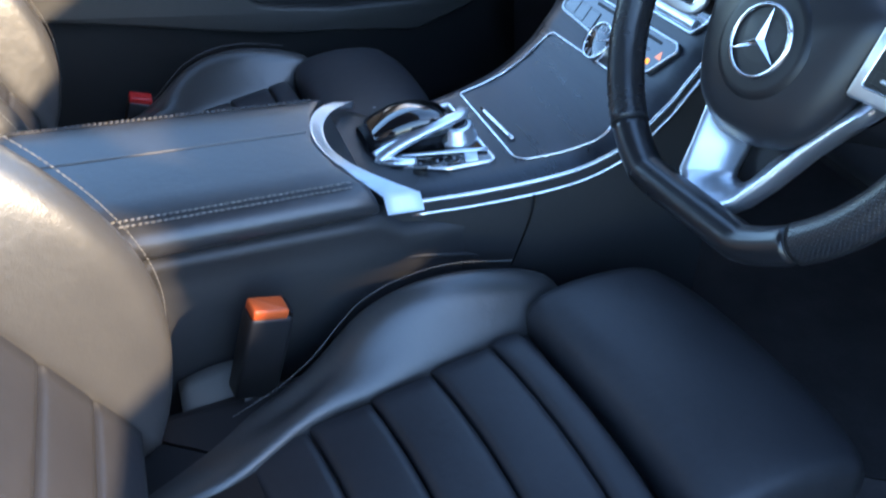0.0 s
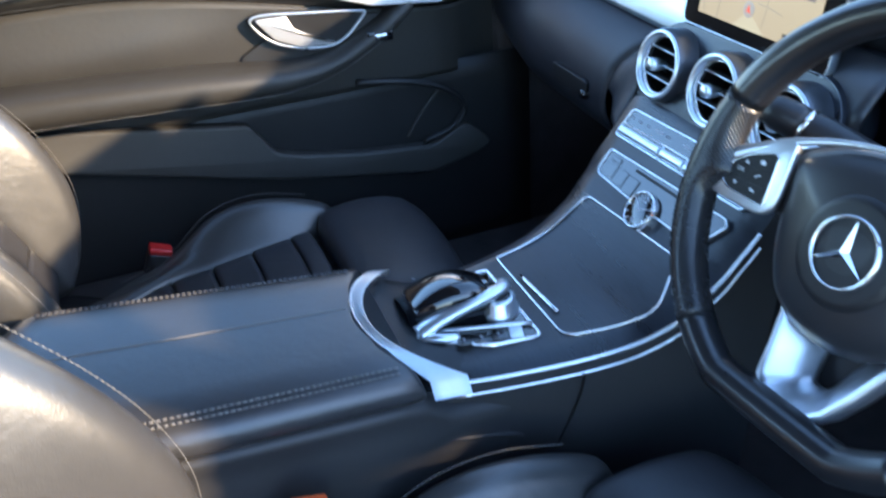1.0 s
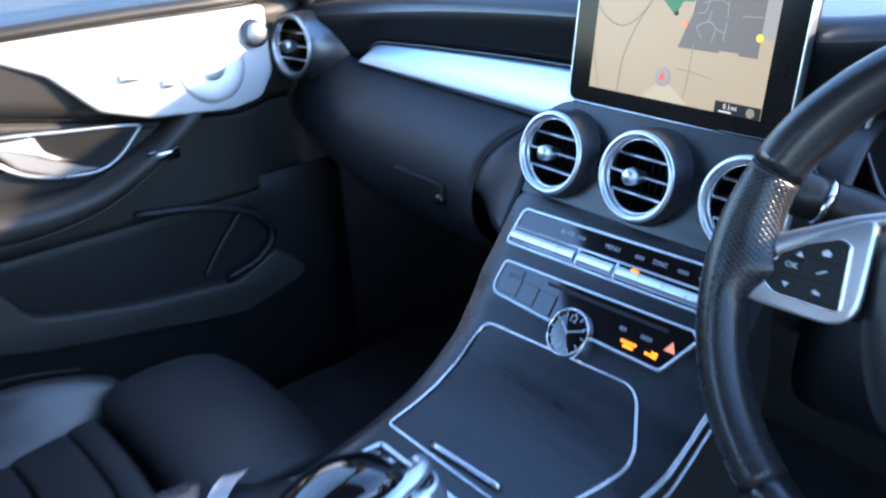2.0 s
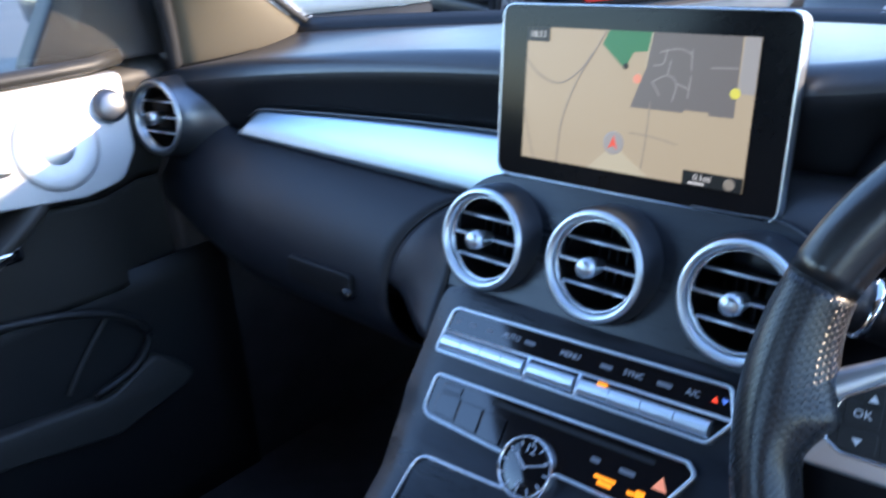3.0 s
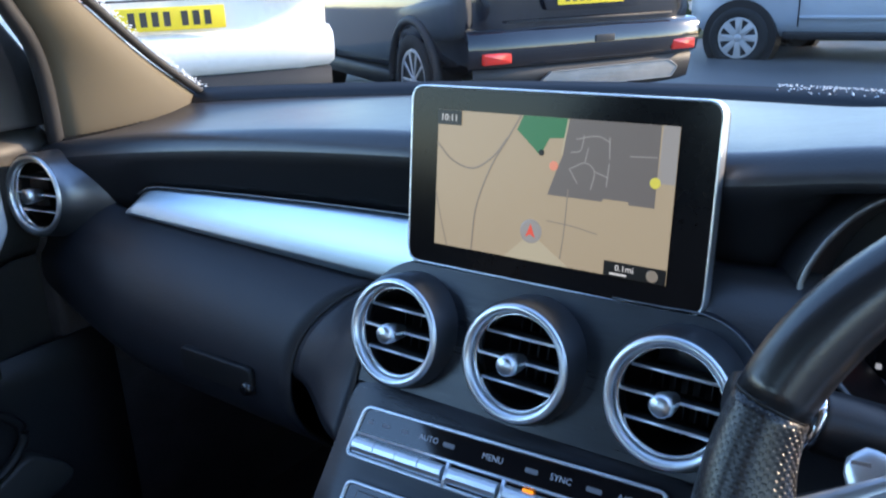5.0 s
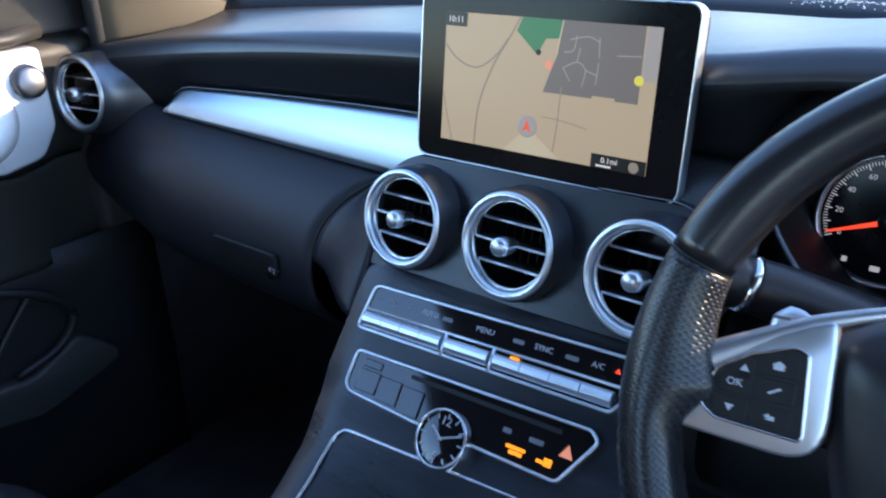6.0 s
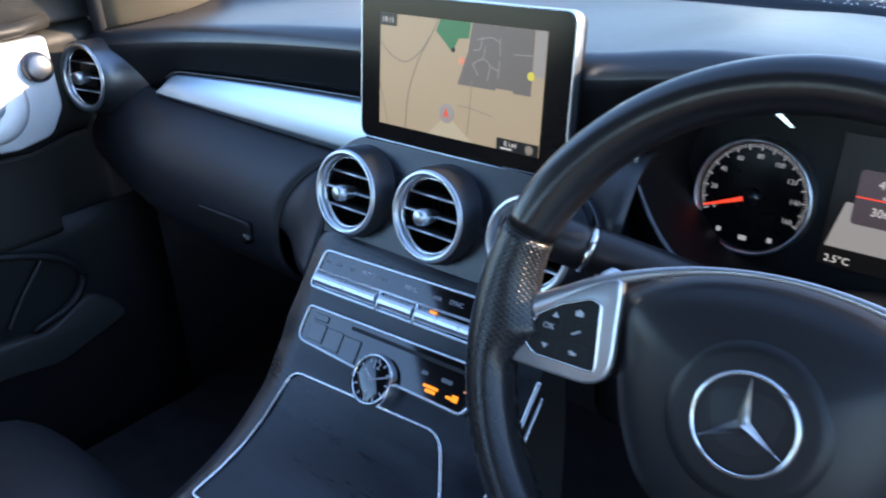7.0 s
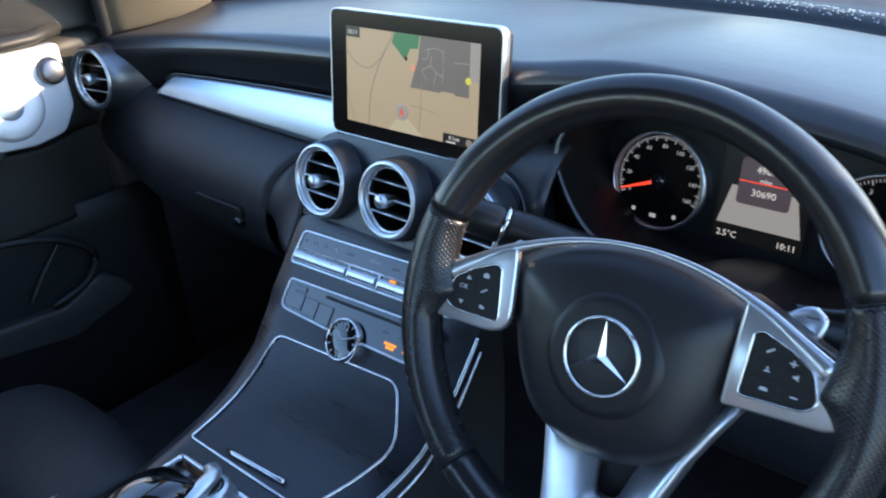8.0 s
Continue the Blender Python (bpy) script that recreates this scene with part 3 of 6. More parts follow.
# sliding cover of the tray with its chrome outline
outline = round_poly([(-0.102, -0.091), (0.086, -0.083), (0.121, -0.128), (0.088, -0.224), (-0.090, -0.2265)], [0.014, 0.03, 0.03, 0.022, 0.006], 6)
dense = []
for a, b in zip(outline, outline[1:] + outline[:1]):
    for s in range(4):
        dense.append((a[0] + (b[0] - a[0]) * s / 4, a[1] + (b[1] - a[1]) * s / 4))
part("tray_outline", tube([Vector((x, y, spine_z(y) + 0.0012)) for x, y in dense], 0.0017, 8, closed=True, flat=0.7), "chrome", stack, "polished chrome outline of the tray cover")
part("tray_grip", tube([Vector((-0.036 + 0.084 * t, -0.2175 + 0.006 * t, spine_z(-0.215) + 0.003)) for t in frange(0, 1, 8)], 0.0030, 8, flat=0.8), "chrome", stack, "short chrome grip bar")

# armrest, rising to the rear
arm = thing("armrest", (0, -0.6, 0.55), "black leather centre armrest with pale stitching", "armrest")


def arm_ring(y, grow=1.0):
    k = (-0.405 - y) / 0.36
    top = 0.672 + 0.040 * k
    w = 0.110 + 0.010 * k
    low = 0.638 + 0.036 * k
    pts = [(0, top + 0.004), (0.55 * w, top + 0.003), (0.86 * w, top - 0.001), (0.97 * w, top - 0.006), (1.05 * w, top - 0.018), (1.07 * w, low + 0.006), (1.04 * w, low), (0.5 * w, low - 0.002)]
    ring = [(x * grow, z - (1 - grow) * 0.02) for x, z in pts]
    ring = ring + [(-x, z) for x, z in ring[::-1][:-1]]
    return [Vector((x + 0.008, y + 0.042 * (abs(x) / 0.115) ** 2, z)) for x, z in ring]


part("lid", loft([arm_ring(-0.4385, 0.955)] + [arm_ring(-0.4415, 0.982)] + [arm_ring(y) for y in frange(-0.447, -0.80, 14)] + [arm_ring(-0.806, 0.97)]), "armrest", arm, "padded black leather lid")
for sx in (0.925, -0.925):
    for gap in (0.0, 0.0065):
        row = []
        for y in frange(-0.456, -0.79, 30):
            r = arm_ring(y)
            w = 0.110 + 0.010 * (-0.405 - y) / 0.36
            row.append(Vector((0.008 + math.copysign(abs(sx) * w - gap, sx), y + 0.034, r[0].z - 0.0068 + gap * 0.35)))
        part("seam_stitching", stitches(row, 0.0060, 0.0016), "stitch" if sx > 0 else "stitch_dark", arm, "pale double stitching" if sx > 0 else "")
part("centre_seam", tube([Vector((-0.012, y + 0.002, arm_ring(y)[0].z + 0.0002)) for y in frange(-0.444, -0.80, 20)], 0.0009, 6), "stitch", arm)


def arm_base(y, grow=1.0):
    k = (-0.405 - y) / 0.36
    low = 0.632 + 0.036 * k
    w = 0.118 + 0.006 * k
    pts = [(w, low), (w + 0.004, low - 0.012), (w + 0.001, low - 0.02), (w + 0.007, low - 0.034), (w + 0.004, 0.52), (w - 0.006, 0.30)]
    ring = pts + [(-x, z) for x, z in pts[::-1]]
    return [Vector((x, y, z)) for x, z in ring]


def arm_nose(y, w, low):
    """Rings that lead the box's sides into the console."""
    pts = [(w - 0.01, low), (w, low - 0.010), (w, low - 0.02), (w + 0.001, low - 0.034), (w - 0.002, 0.50), (w - 0.012, 0.30)]
    return [Vector((x, y, z)) for x, z in pts + [(-a, b) for a, b in pts[::-1]]]


part("box_side", loft([arm_nose(-0.20, 0.100, 0.585), arm_nose(-0.26, 0.114, 0.594), arm_nose(-0.32, 0.117, 0.601), arm_nose(-0.37, 0.119, 0.607)] + [arm_base(y) for y in frange(-0.400, -0.82, 12)]), "console_side", arm)
for side in (-1, 1):
    rib = [Vector((side * (0.1165 + 0.004 * t), -0.27 - 0.50 * t, 0.535 + 0.105 * math.sin(t * math.pi * 0.40) ** 0.8 if t > 0 else 0.535)) for t in frange(0, 1, 20)]
    part("side_crease", tube(rib, 0.0035, 8), "console_side", arm)

# chrome arch at the armrest's front
def arch_pt(s, v):
    """s runs from the far side to the near side; v from the rear edge to the front edge."""
    x = (0.108 if s > 0 else 0.102) * s + 0.004
    wide = 0.0145 + (0.0265 if s > 0 else 0.010) * abs(s) ** 3
    yb = -0.4375 + 0.0475 * abs(s) ** 2.2
    z = 0.6815 - (0.028 if s > 0 else 0.018) * abs(s) ** 3 - 0.009 * v * (1 - 0.4 * abs(s))
    return Vector((x, yb + wide * v, z))


arch_rows = [[arch_pt(s, v) for v in frange(0, 1, 4)] for s in frange(-1, 1, 36)]
for side, idx in ((-1, 0), (1, -1)):
    edge = arch_rows[idx]
    down = [[p + Vector((side * 0.006 * k, 0, -0.008 * k)) for p in edge] for k in (0.4, 1, 1.6, 2)]
    arch_rows = ([r for r in down[::-1]] + arch_rows) if idx == 0 else (arch_rows + down)
bm = loft(arch_rows, closed=False)
bmesh.ops.solidify(bm, geom=bm.faces[:], thickness=0.003)
part("chrome_arch", bm, "satin", stack, "satin chrome arch in front of the armrest")
part("recess", sheet(lambda u, v: Vector((u * 0.098, -0.425 + 0.045 * u * u + v * (0.10 - 0.035 * u * u), 0.660 - 0.024 * math.sin(v * math.pi / 2) - 0.010 * abs(u) ** 3)), frange(-1, 1, 16), frange(0, 1, 6), 0.002), "black", stack, "dark hollow behind the controller")

# touch controller with its rotary dial
ctl = thing("touch_controller", (0, -0.31, 0.634), "glossy black touch controller with chrome bridge and rotary dial", "controller")
base = round_poly([(-0.074, -0.246), (0.078, -0.243), (0.070, -0.300), (0.040, -0.352), (-0.010, -0.380), (-0.052, -0.376), (-0.074, -0.330)], [0.008, 0.010, 0.03, 0.03, 0.03, 0.03, 0.03], 5)
CB = spine_z(-0.3)
part("base_plate", slab(base, CB - 0.004, CB + 0.004, 0.002), "gloss", ctl)
part("base_outline", frame_band(base, 0.0045, CB - 0.002, CB + 0.0058), "chrome", ctl, "chrome outline of the controller")
hump_rings = []
for t in frange(0, 1, 10):
    y = -0.376 + 0.100 * t
    w = 0.040 * math.sin(math.pi * (0.14 + t * 0.60)) ** 0.4
    h = 0.045 * math.sin(math.pi * (0.10 + 0.66 * t)) ** 0.8
    cx = -0.026 + 0.012 * t
    hump_rings.append([Vector((cx + w * math.copysign(abs(math.cos(a)) ** 0.8, math.cos(a)), y, CB + 0.003 + h * max(0.0, math.sin(a)) ** 0.42 * (1 + 0.20 * math.cos(a)))) for a in frange(math.pi, 0, 20)])
bm = loft(hump_rings, closed=False)
bmesh.ops.holes_fill(bm, edges=bm.edges[:], sides=0)
part("touch_pad", bm, "gloss", ctl, "glossy black domed touch pad")
bridge = smooth_path([(0.022, -0.372, CB + 0.010), (0.020, -0.345, CB + 0.021), (0.019, -0.310, CB + 0.030), (0.017, -0.282, CB + 0.034), (0.010, -0.262, CB + 0.034), (-0.004, -0.256, CB + 0.031)], 6)
part("bridge", tube(bridge, [0.0125 - 0.0050 * i / (len(bridge) - 1) for i in range(len(bridge))], 12, flat=0.60), "satin", ctl, "satin chrome bridge")
part("bridge_foot", tube(smooth_path([(0.022, -0.372, CB + 0.008), (0.036, -0.352, CB + 0.009), (0.040, -0.33, CB + 0.006)], 5), [0.008] * 11, 8, flat=0.6), "satin", ctl)
dial_m = Matrix.Translation((0.010, -0.268, CB + 0.004))
part("rotary_dial", lathe([(0, 0.020), (0.017, 0.020), (0.0195, 0.018), (0.020, 0.006), (0.024, 0.004), (0.024, 0)], 36, dial_m), "satin", ctl, "knurled satin rotary dial")
part("dial_cap", lathe([(0, 0.0225), (0.012, 0.022), (0.014, 0.0205), (0.0142, 0.019)], 28, dial_m), "gloss", ctl)
part("button_rail", tube([Vector((0.020 + 0.033 * t, -0.350 + 0.104 * t, CB + 0.0065)) for t in frange(0, 1, 8)], 0.0030, 8, flat=0.7), "satin", ctl)
for i in range(4):
    t = 0.12 + i * 0.22
    c = Vector((0.047 + 0.016 * t, -0.338 + 0.088 * t, CB + 0.004))
    key = part("button", slab(pill(0.018, 0.016, 0.002), 0, 0.003, 0.001, Matrix.Translation(c) @ pose(0, 0, 0, 0, 0, -16)), "satin" if i == 3 else "gloss", ctl, "silver toggle" if i == 3 else "")
    if i < 3:
        part("symbol", block(-0.003, 0.003, -0.0015, 0.0015, 0.0032, 0.0034, 0.0002, Matrix.Translation(c)), "mark_dim", key, smooth=False)
for k in range(3):
    c = Vector((-0.044 + 0.006 * k, -0.352 + 0.008 * k, CB + 0.039 - 0.002 * k))
    part("pad_mark", block(-0.0035, 0.0035, -0.0006, 0.0006, 0, 0.0006, 0.0001, Matrix.Translation(c) @ pose(0, 0, 0, 18, -20, 20)), "mark_dim", ctl, smooth=False)


# ---- air vents ----
def air_vent(at, tilt, yaw, radius, hood, label):
    v = thing("air_vent", label=label, category="air vent", group="dashboard air vents", m=face_frame(at, tilt, yaw))
    R = radius
    if hood:
        flare = []
        for t in frange(0, 1, 10):
            e = t ** 1.7
            flare.append([Vector((0.034 * e + (R * 1.0 + 0.036 * e) * math.cos(w), -0.003 * e + (R + 0.012 * e) * math.sin(w), 0.002 - 0.062 * t)) for w in (2 * math.pi * j / 48 for j in range(48))])
        part("housing", loft(flare, cap=False), "dark_satin", v, "satin grey hood flaring into the dashboard", local=True)
    else:
        part("housing", lathe([(R * 0.99, 0.002), (R * 1.035, -0.004), (R * (1.055 + 0.095 * hood), -0.018), (R * (1.07 + 0.19 * hood), -0.04 - 0.02 * hood), (R * 1.07, -0.075 - 0.01 * hood)], 48), "dark_satin", v, "dark satin barrel", local=True)
    part("ring", lathe([(R * 0.80, -0.010), (R * 0.815, 0.000), (R * 0.86, 0.0035), (R * 0.92, 0.0045), (R * 0.97, 0.003), (R * 1.0, -0.001), (R * 1.01, -0.008)], 56), "satin", v, "satin silver ring", local=True)
    part("inner_ring", lathe([(R * 0.76, -0.012), (R * 0.775, -0.003), (R * 0.795, -0.002), (R * 0.80, -0.010)], 48), "chrome", v, local=True)
    part("duct", lathe([(R * 0.80, -0.008), (R * 0.76, -0.03), (R * 0.70, -0.055), (0, -0.056)], 40), "vent_black", v, "black duct", local=True)
    for k in (-1, 0, 1):
        y = k * R * 0.40
        half = math.sqrt((R * 0.77) ** 2 - y * y)
        part("slat", slab(round_poly([(-half, -0.026), (half, -0.026), (half, -0.006), (-half, -0.006)], 0.001, 2), -0.0011, 0.0011, 0.0006, lift(0, y, 0) @ pose(0, 0, 0, 90 + 0, 0, 0)), "vent_black", v, local=True)
        part("slat_edge", tube([Vector((-half, y, -0.0058)), Vector((half, y, -0.0058))], 0.0011, 8), "satin", v, local=True)
    for k in range(-3, 4):
        x = k * R * 0.19
        h = math.sqrt(max(0, (R * 0.68) ** 2 - x * x))
        part("vane", block(x - 0.0006, x + 0.0006, -h, h, -0.046, -0.034, 0.0003), "vent_black", v, local=True)
    part("knob", lathe([(0, 0.014), (R * 0.13, 0.0138), (R * 0.17, 0.012), (R * 0.185, 0.006), (R * 0.15, -0.004), (R * 0.12, -0.010)], 28), "satin", v, "silver centre knob", local=True)
    return v


VR = 0.0433
VENT_FACE = face_frame((0.0045, 0.0065, 0.8495), 14, -1.0, 1.2)
for cx in (-0.109, 0.0, 0.111):
    p = VENT_FACE @ Vector((cx, 0, 0.0025))
    air_vent(p, 14, -1.0, VR, 0, "round air vent with silver ring and knob")
air_vent((-0.684, 0.042, 0.878), 6, 8, VR * 1.16, 1, "round silver-hooded air vent at the dashboard's end")
BOUNDS = (-0.152, -0.0545, 0.0555, 0.152)


def wood_depth(b):
    """How far the veneer lies behind the vents' rings, growing upwards."""
    return -0.008 - (b + 0.047) * 0.20


for k in range(3):
    cx = (-0.109, 0.0, 0.111)[k]
    vm = VENT_FACE @ lift(cx, 0, 0)
    x0, x1, y0, y1 = BOUNDS[k] - cx, BOUNDS[k + 1] - cx, -0.049, 0.052
    inner, outer = [], []
    corners = [math.atan2(b, a) % (2 * math.pi) for a in (x0, x1) for b in (y0, y1)]
    for w in sorted([2 * math.pi * j / 64 for j in range(64)] + corners):
        c, d = math.cos(w), math.sin(w)
        reach = min((x1 if c > 0 else x0) / c if abs(c) > 1e-6 else 9, (y1 if d > 0 else y0) / d if abs(d) > 1e-6 else 9)
        if d > 0 and ((k == 0 and c < 0) or (k == 2 and c > 0)):
            reach = min(reach, 0.0535)
        inner.append(Vector((VR * 1.03 * c, VR * 1.03 * d, wood_depth(VR * 1.03 * d))))
        outer.append(Vector((reach * c, reach * d, wood_depth(reach * d))))
    rows = [[vm @ p for p in inner], [vm @ p for p in outer]]
    part("vent_surround", loft(rows, cap=False), "wood", stack, "dark veneer round the air vent", smooth=False)
edge = [Vector((-0.109 + 0.0535 * math.cos(w), 0.0535 * math.sin(w), 0.0)) for w in frange(math.pi * 1.02, math.pi / 2, 14)]
edge += [Vector((x, 0.0535 - 0.0005, 0.0)) for x in frange(-0.09, 0.09, 10)]
edge += [Vector((0.111 + 0.0535 * math.cos(w), 0.0535 * math.sin(w), 0.0)) for w in frange(math.pi / 2, -math.pi * 0.02, 14)]
edge = [Vector((p.x, p.y, wood_depth(p.y))) for p in edge]
rows = [[VENT_FACE @ (p + Vector((0, 0.002 * k, -0.001 - 0.022 * k * k))) + Vector((0, 0.0, 0)) for p in edge] for k in (0, 0.15, 0.35, 0.6, 1.0, 1.5)]
part("hood_panel", loft(rows, closed=False), "dash_lower", stack, "dark curved hood over the vents")
part("hood_edge", tube([VENT_FACE @ (p + Vector((0, 0.0005, 0.0))) for p in edge if p.x > 0.05], 0.0007, 6), "dark_satin", stack, "thin metal edge over the vents")


# ---- display on the dashboard ----
disp = thing("infotainment_display", label="tablet-like navigation display with black bezel and silver rim", category="display", m=face_frame((0.0, 0.056, 0.9615), 7.5))
OW, OH, AW, AH = 0.238, 0.1365, 0.1875, 0.1035
part("case", slab(pill(OW, OH, 0.011, n=7), -0.016, -0.001, 0.0), "black", disp, local=True)
part("rim", frame_band(pill(OW + 0.0024, OH + 0.0024, 0.0122, n=7), 0.0016, -0.010, 0.0008), "satin", disp, "thin silver rim", local=True)
part("bezel", slab(pill(OW - 0.001, OH - 0.001, 0.0105, n=7), -0.004, 0.0004, 0.0), "bezel", disp, "glossy black bezel", local=True, smooth=False)
part("foot", block(-0.05, 0.05, -0.095, -0.045, -0.045, -0.014, 0.006), "black", disp, local=True)
scr = part("screen", slab(rect(AW, AH), 0.0005, 0.0010), "map_land", disp, "lit navigation map in beige", local=True, smooth=False)


def on_map(px, py):
    """Map place from shares of the screen's width and height, from its upper left corner."""
    return ((px - 0.5) * AW, (0.5 - py) * AH)


def map_area(name, pts, mat, z, label=""):
    part(name, slab([on_map(*p) for p in pts], z, z + 0.0002), mat, scr, label, smooth=False, local=True)


def map_line(pts, mat, z, w=0.0007):
    path = [Vector((*on_map(*p[:2]), z)) for p in smooth_path([(a, b, 0) for a, b in pts], 5)]
    part("map_road", tube(path, w, 4, flat=0.12, up=(0, 0, 1)), mat, scr, smooth=False, local=True)


map_area("map_town", [(0.585, 0.0), (0.935, 0.0), (0.935, 0.52), (0.84, 0.52), (0.838, 0.50), (0.74, 0.50), (0.738, 0.52), (0.515, 0.52), (0.545, 0.36), (0.57, 0.24)], "map_town", 0.0011, "grey built-up area")
map_area("map_edge", [(0.945, 0.0), (1.0, 0.0), (1.0, 0.36), (0.945, 0.36)], "map_street", 0.0011)
map_area("map_park", [(0.395, 0.0), (0.585, 0.0), (0.57, 0.13), (0.51, 0.14), (0.475, 0.26), (0.43, 0.19), (0.37, 0.10)], "map_green", 0.0012, "green park area")
map_area("map_beam", [(0.455, 0.80), (0.62, 1.0), (0.34, 1.0)], "map_beam", 0.0011)
map_line([(0.385, 0.0), (0.33, 0.17), (0.26, 0.38), (0.20, 0.68), (0.185, 1.0)], "map_road", 0.0013)
map_line([(0.0, 0.24), (0.08, 0.36), (0.18, 0.40), (0.27, 0.30), (0.33, 0.16)], "map_road", 0.0013)
map_line([(0.0, 0.60), (0.03, 0.80), (0.065, 1.0)], "map_road", 0.0013, 0.0005)
map_line([(0.60, 0.47), (0.595, 0.75), (0.585, 0.95)], "map_road", 0.0013, 0.0005)
map_line([(0.52, 0.70), (0.62, 0.71), (0.73, 0.74)], "map_road", 0.0013, 0.0004)
map_line([(0.945, 0.0), (0.943, 0.18), (0.94, 0.36)], "map_street", 0.0014, 0.0006)
map_line([(0.585, 0.0), (0.565, 0.24)], "map_beam", 0.0014, 0.0006)
for pts in ([(0.60, 0.33), (0.66, 0.28), (0.70, 0.33), (0.69, 0.45)], [(0.60, 0.22), (0.64, 0.20), (0.65, 0.10)], [(0.62, 0.13), (0.70, 0.10), (0.75, 0.13)], [(0.75, 0.10), (0.755, 0.24)],
            [(0.66, 0.28), (0.67, 0.18)], [(0.70, 0.33), (0.755, 0.36)], [(0.755, 0.27), (0.75, 0.42)], [(0.60, 0.33), (0.635, 0.42)], [(0.83, 0.21), (0.93, 0.20)]):
    map_line(pts, "map_street", 0.0014, 0.0004)
for (px, py), r, mat in (((0.455, 0.79), 0.0088, "map_street"), ((0.535, 0.32), 0.0033, "map_salmon"), ((0.93, 0.36), 0.0036, "map_yellow"), ((0.48, 0.24), 0.0022, "map_dark"), ((0.95, 0.955), 0.0042, "map_road")):
    x, y = on_map(px, py)
    part("map_marker", lathe([(0, 0.0019), (r * 0.85, 0.0019), (r, 0.0016), (r, 0.0012)], 24, lift(x, y)), mat, scr, smooth=False, local=True)
x, y = on_map(0.455, 0.79)
part("position_arrow", slab([(x - 0.004, y - 0.0045), (x, y - 0.002), (x + 0.004, y - 0.0045), (x, y + 0.0055)], 0.0020, 0.0022), "map_red", scr, "red position arrow", smooth=False, local=True)
map_area("clock_box", [(0.0, 0.0), (0.115, 0.0), (0.115, 0.105), (0.0, 0.105)], "map_dark", 0.0015, "black clock box")
map_area("scale_box", [(0.765, 0.90), (1.0, 0.90), (1.0, 1.0), (0.765, 1.0)], "map_dark", 0.00145, "black scale box")
lettering("clock_digits", "10:11", 0.0072, "map_white", scr, lift(*on_map(0.057, 0.055), 0.0019))
lettering("scale_digits", "0.1mi", 0.0062, "map_white", scr, lift(*on_map(0.845, 0.94), 0.0019))
map_area("scale_bar", [(0.79, 0.975), (0.855, 0.975), (0.855, 0.988), (0.79, 0.988)], "map_white", 0.0018)

# ---- switch panels on the stack ----
P1 = face_frame((0.002, -0.0200, 0.7768), 36, 0, 2) @ Matrix.Diagonal((1.01, 1.01, 1, 1))
climate = thing("climate_panel", label="slim climate control panel with silver rocker switches", category="control panel", m=P1)
o1 = round_poly([(-0.128, -0.0235), (-0.122, 0.018), (0.120, 0.019), (0.128, -0.004), (0.114, -0.0235)], [0.006, 0.010, 0.006, 0.008, 0.008], 5)
part("face", slab(o1, -0.004, 0.0015), "gloss", climate, "glossy black face", local=True, smooth=False)
part("frame", frame_band(o1, 0.0026, -0.004, 0.0036), "satin", climate, "silver frame", local=True)
part("divider", tube([(-0.124, -0.0045, 0.002), (0.124, -0.0035, 0.002)], 0.0013, 6), "satin", climate, local=True)
x = -0.121
for count, w in ((4, 0.0208), (1, 0.041), (4, 0.0250)):
    for i in range(count):
        part("rocker", loft([[Vector((px, -0.0135 + py, pz)) for py, pz in ((-0.0058, 0), (-0.0058, 0.0035), (-0.0045, 0.0056), (-0.0018, 0.0070), (0.0015, 0.0074), (0.0042, 0.0064), (0.0058, 0.0042), (0.0058, 0))] for px in (x + 0.0003, x + w - 0.0003)]), "satin", climate, "silver rocker switch", local=True, smooth=False)
        x += w
    if x < 0.09:
        part("gap_bar", slab(rect(0.0030, 0.019, x + 0.0024, -0.0140), 0, 0.004, 0.0008), "satin", climate, local=True)
        x += 0.005
for px, words in ((-0.058, "AUTO"), (-0.003, "MENU"), (0.050, "SYNC"), (0.095, "A/C")):
    lettering("switch_print", words, 0.0062, "mark", climate, lift(px, 0.0065, 0.0017))
for px, w in ((-0.113, 0.005), (-0.098, 0.007), (-0.080, 0.006), (-0.040, 0.010), (0.028, 0.010), (0.074, 0.011)):
    part("symbol", slab(pill(w, 0.0034, 0.0012, px, 0.0062), 0.0015, 0.00175), "mark_dim", climate, smooth=False, local=True)
part("symbol", slab([(0.108, 0.005), (0.113, 0.005), (0.1105, 0.009)], 0.0015, 0.0018), "needle", climate, smooth=False, local=True)
part("symbol", slab([(0.1145, 0.009), (0.1195, 0.009), (0.117, 0.005)], 0.0015, 0.0018), "blue_led", climate, smooth=False, local=True)
part("amber_light", slab(pill(0.008, 0.0032, 0.001, 0.030, -0.0075), 0.003, 0.0046, 0.0006), "amber", climate, "lit amber indicator", local=True)

P2 = face_frame((0.0, -0.0565, 0.7300), 40, 0, 2) @ Matrix.Diagonal((0.935, 0.91, 1, 1))
lower = thing("switch_panel", label="glossy black switch panel with hazard switch", category="control panel", m=P2)
o2 = round_poly([(-0.1235, -0.0195), (-0.1225, 0.0215), (0.118, 0.024), (0.128, 0.016), (0.104, -0.026), (0.030, -0.0245), (-0.034, -0.0245)], [0.015, 0.008, 0.004, 0.008, 0.010, 0.004, 0.004], 6)
part("face", slab(o2, -0.004, 0.0015), "gloss", lower, "glossy black face", local=True, smooth=False)
part("frame", frame_band(o2, 0.0028, -0.004, 0.0036), "satin", lower, "silver frame", local=True)
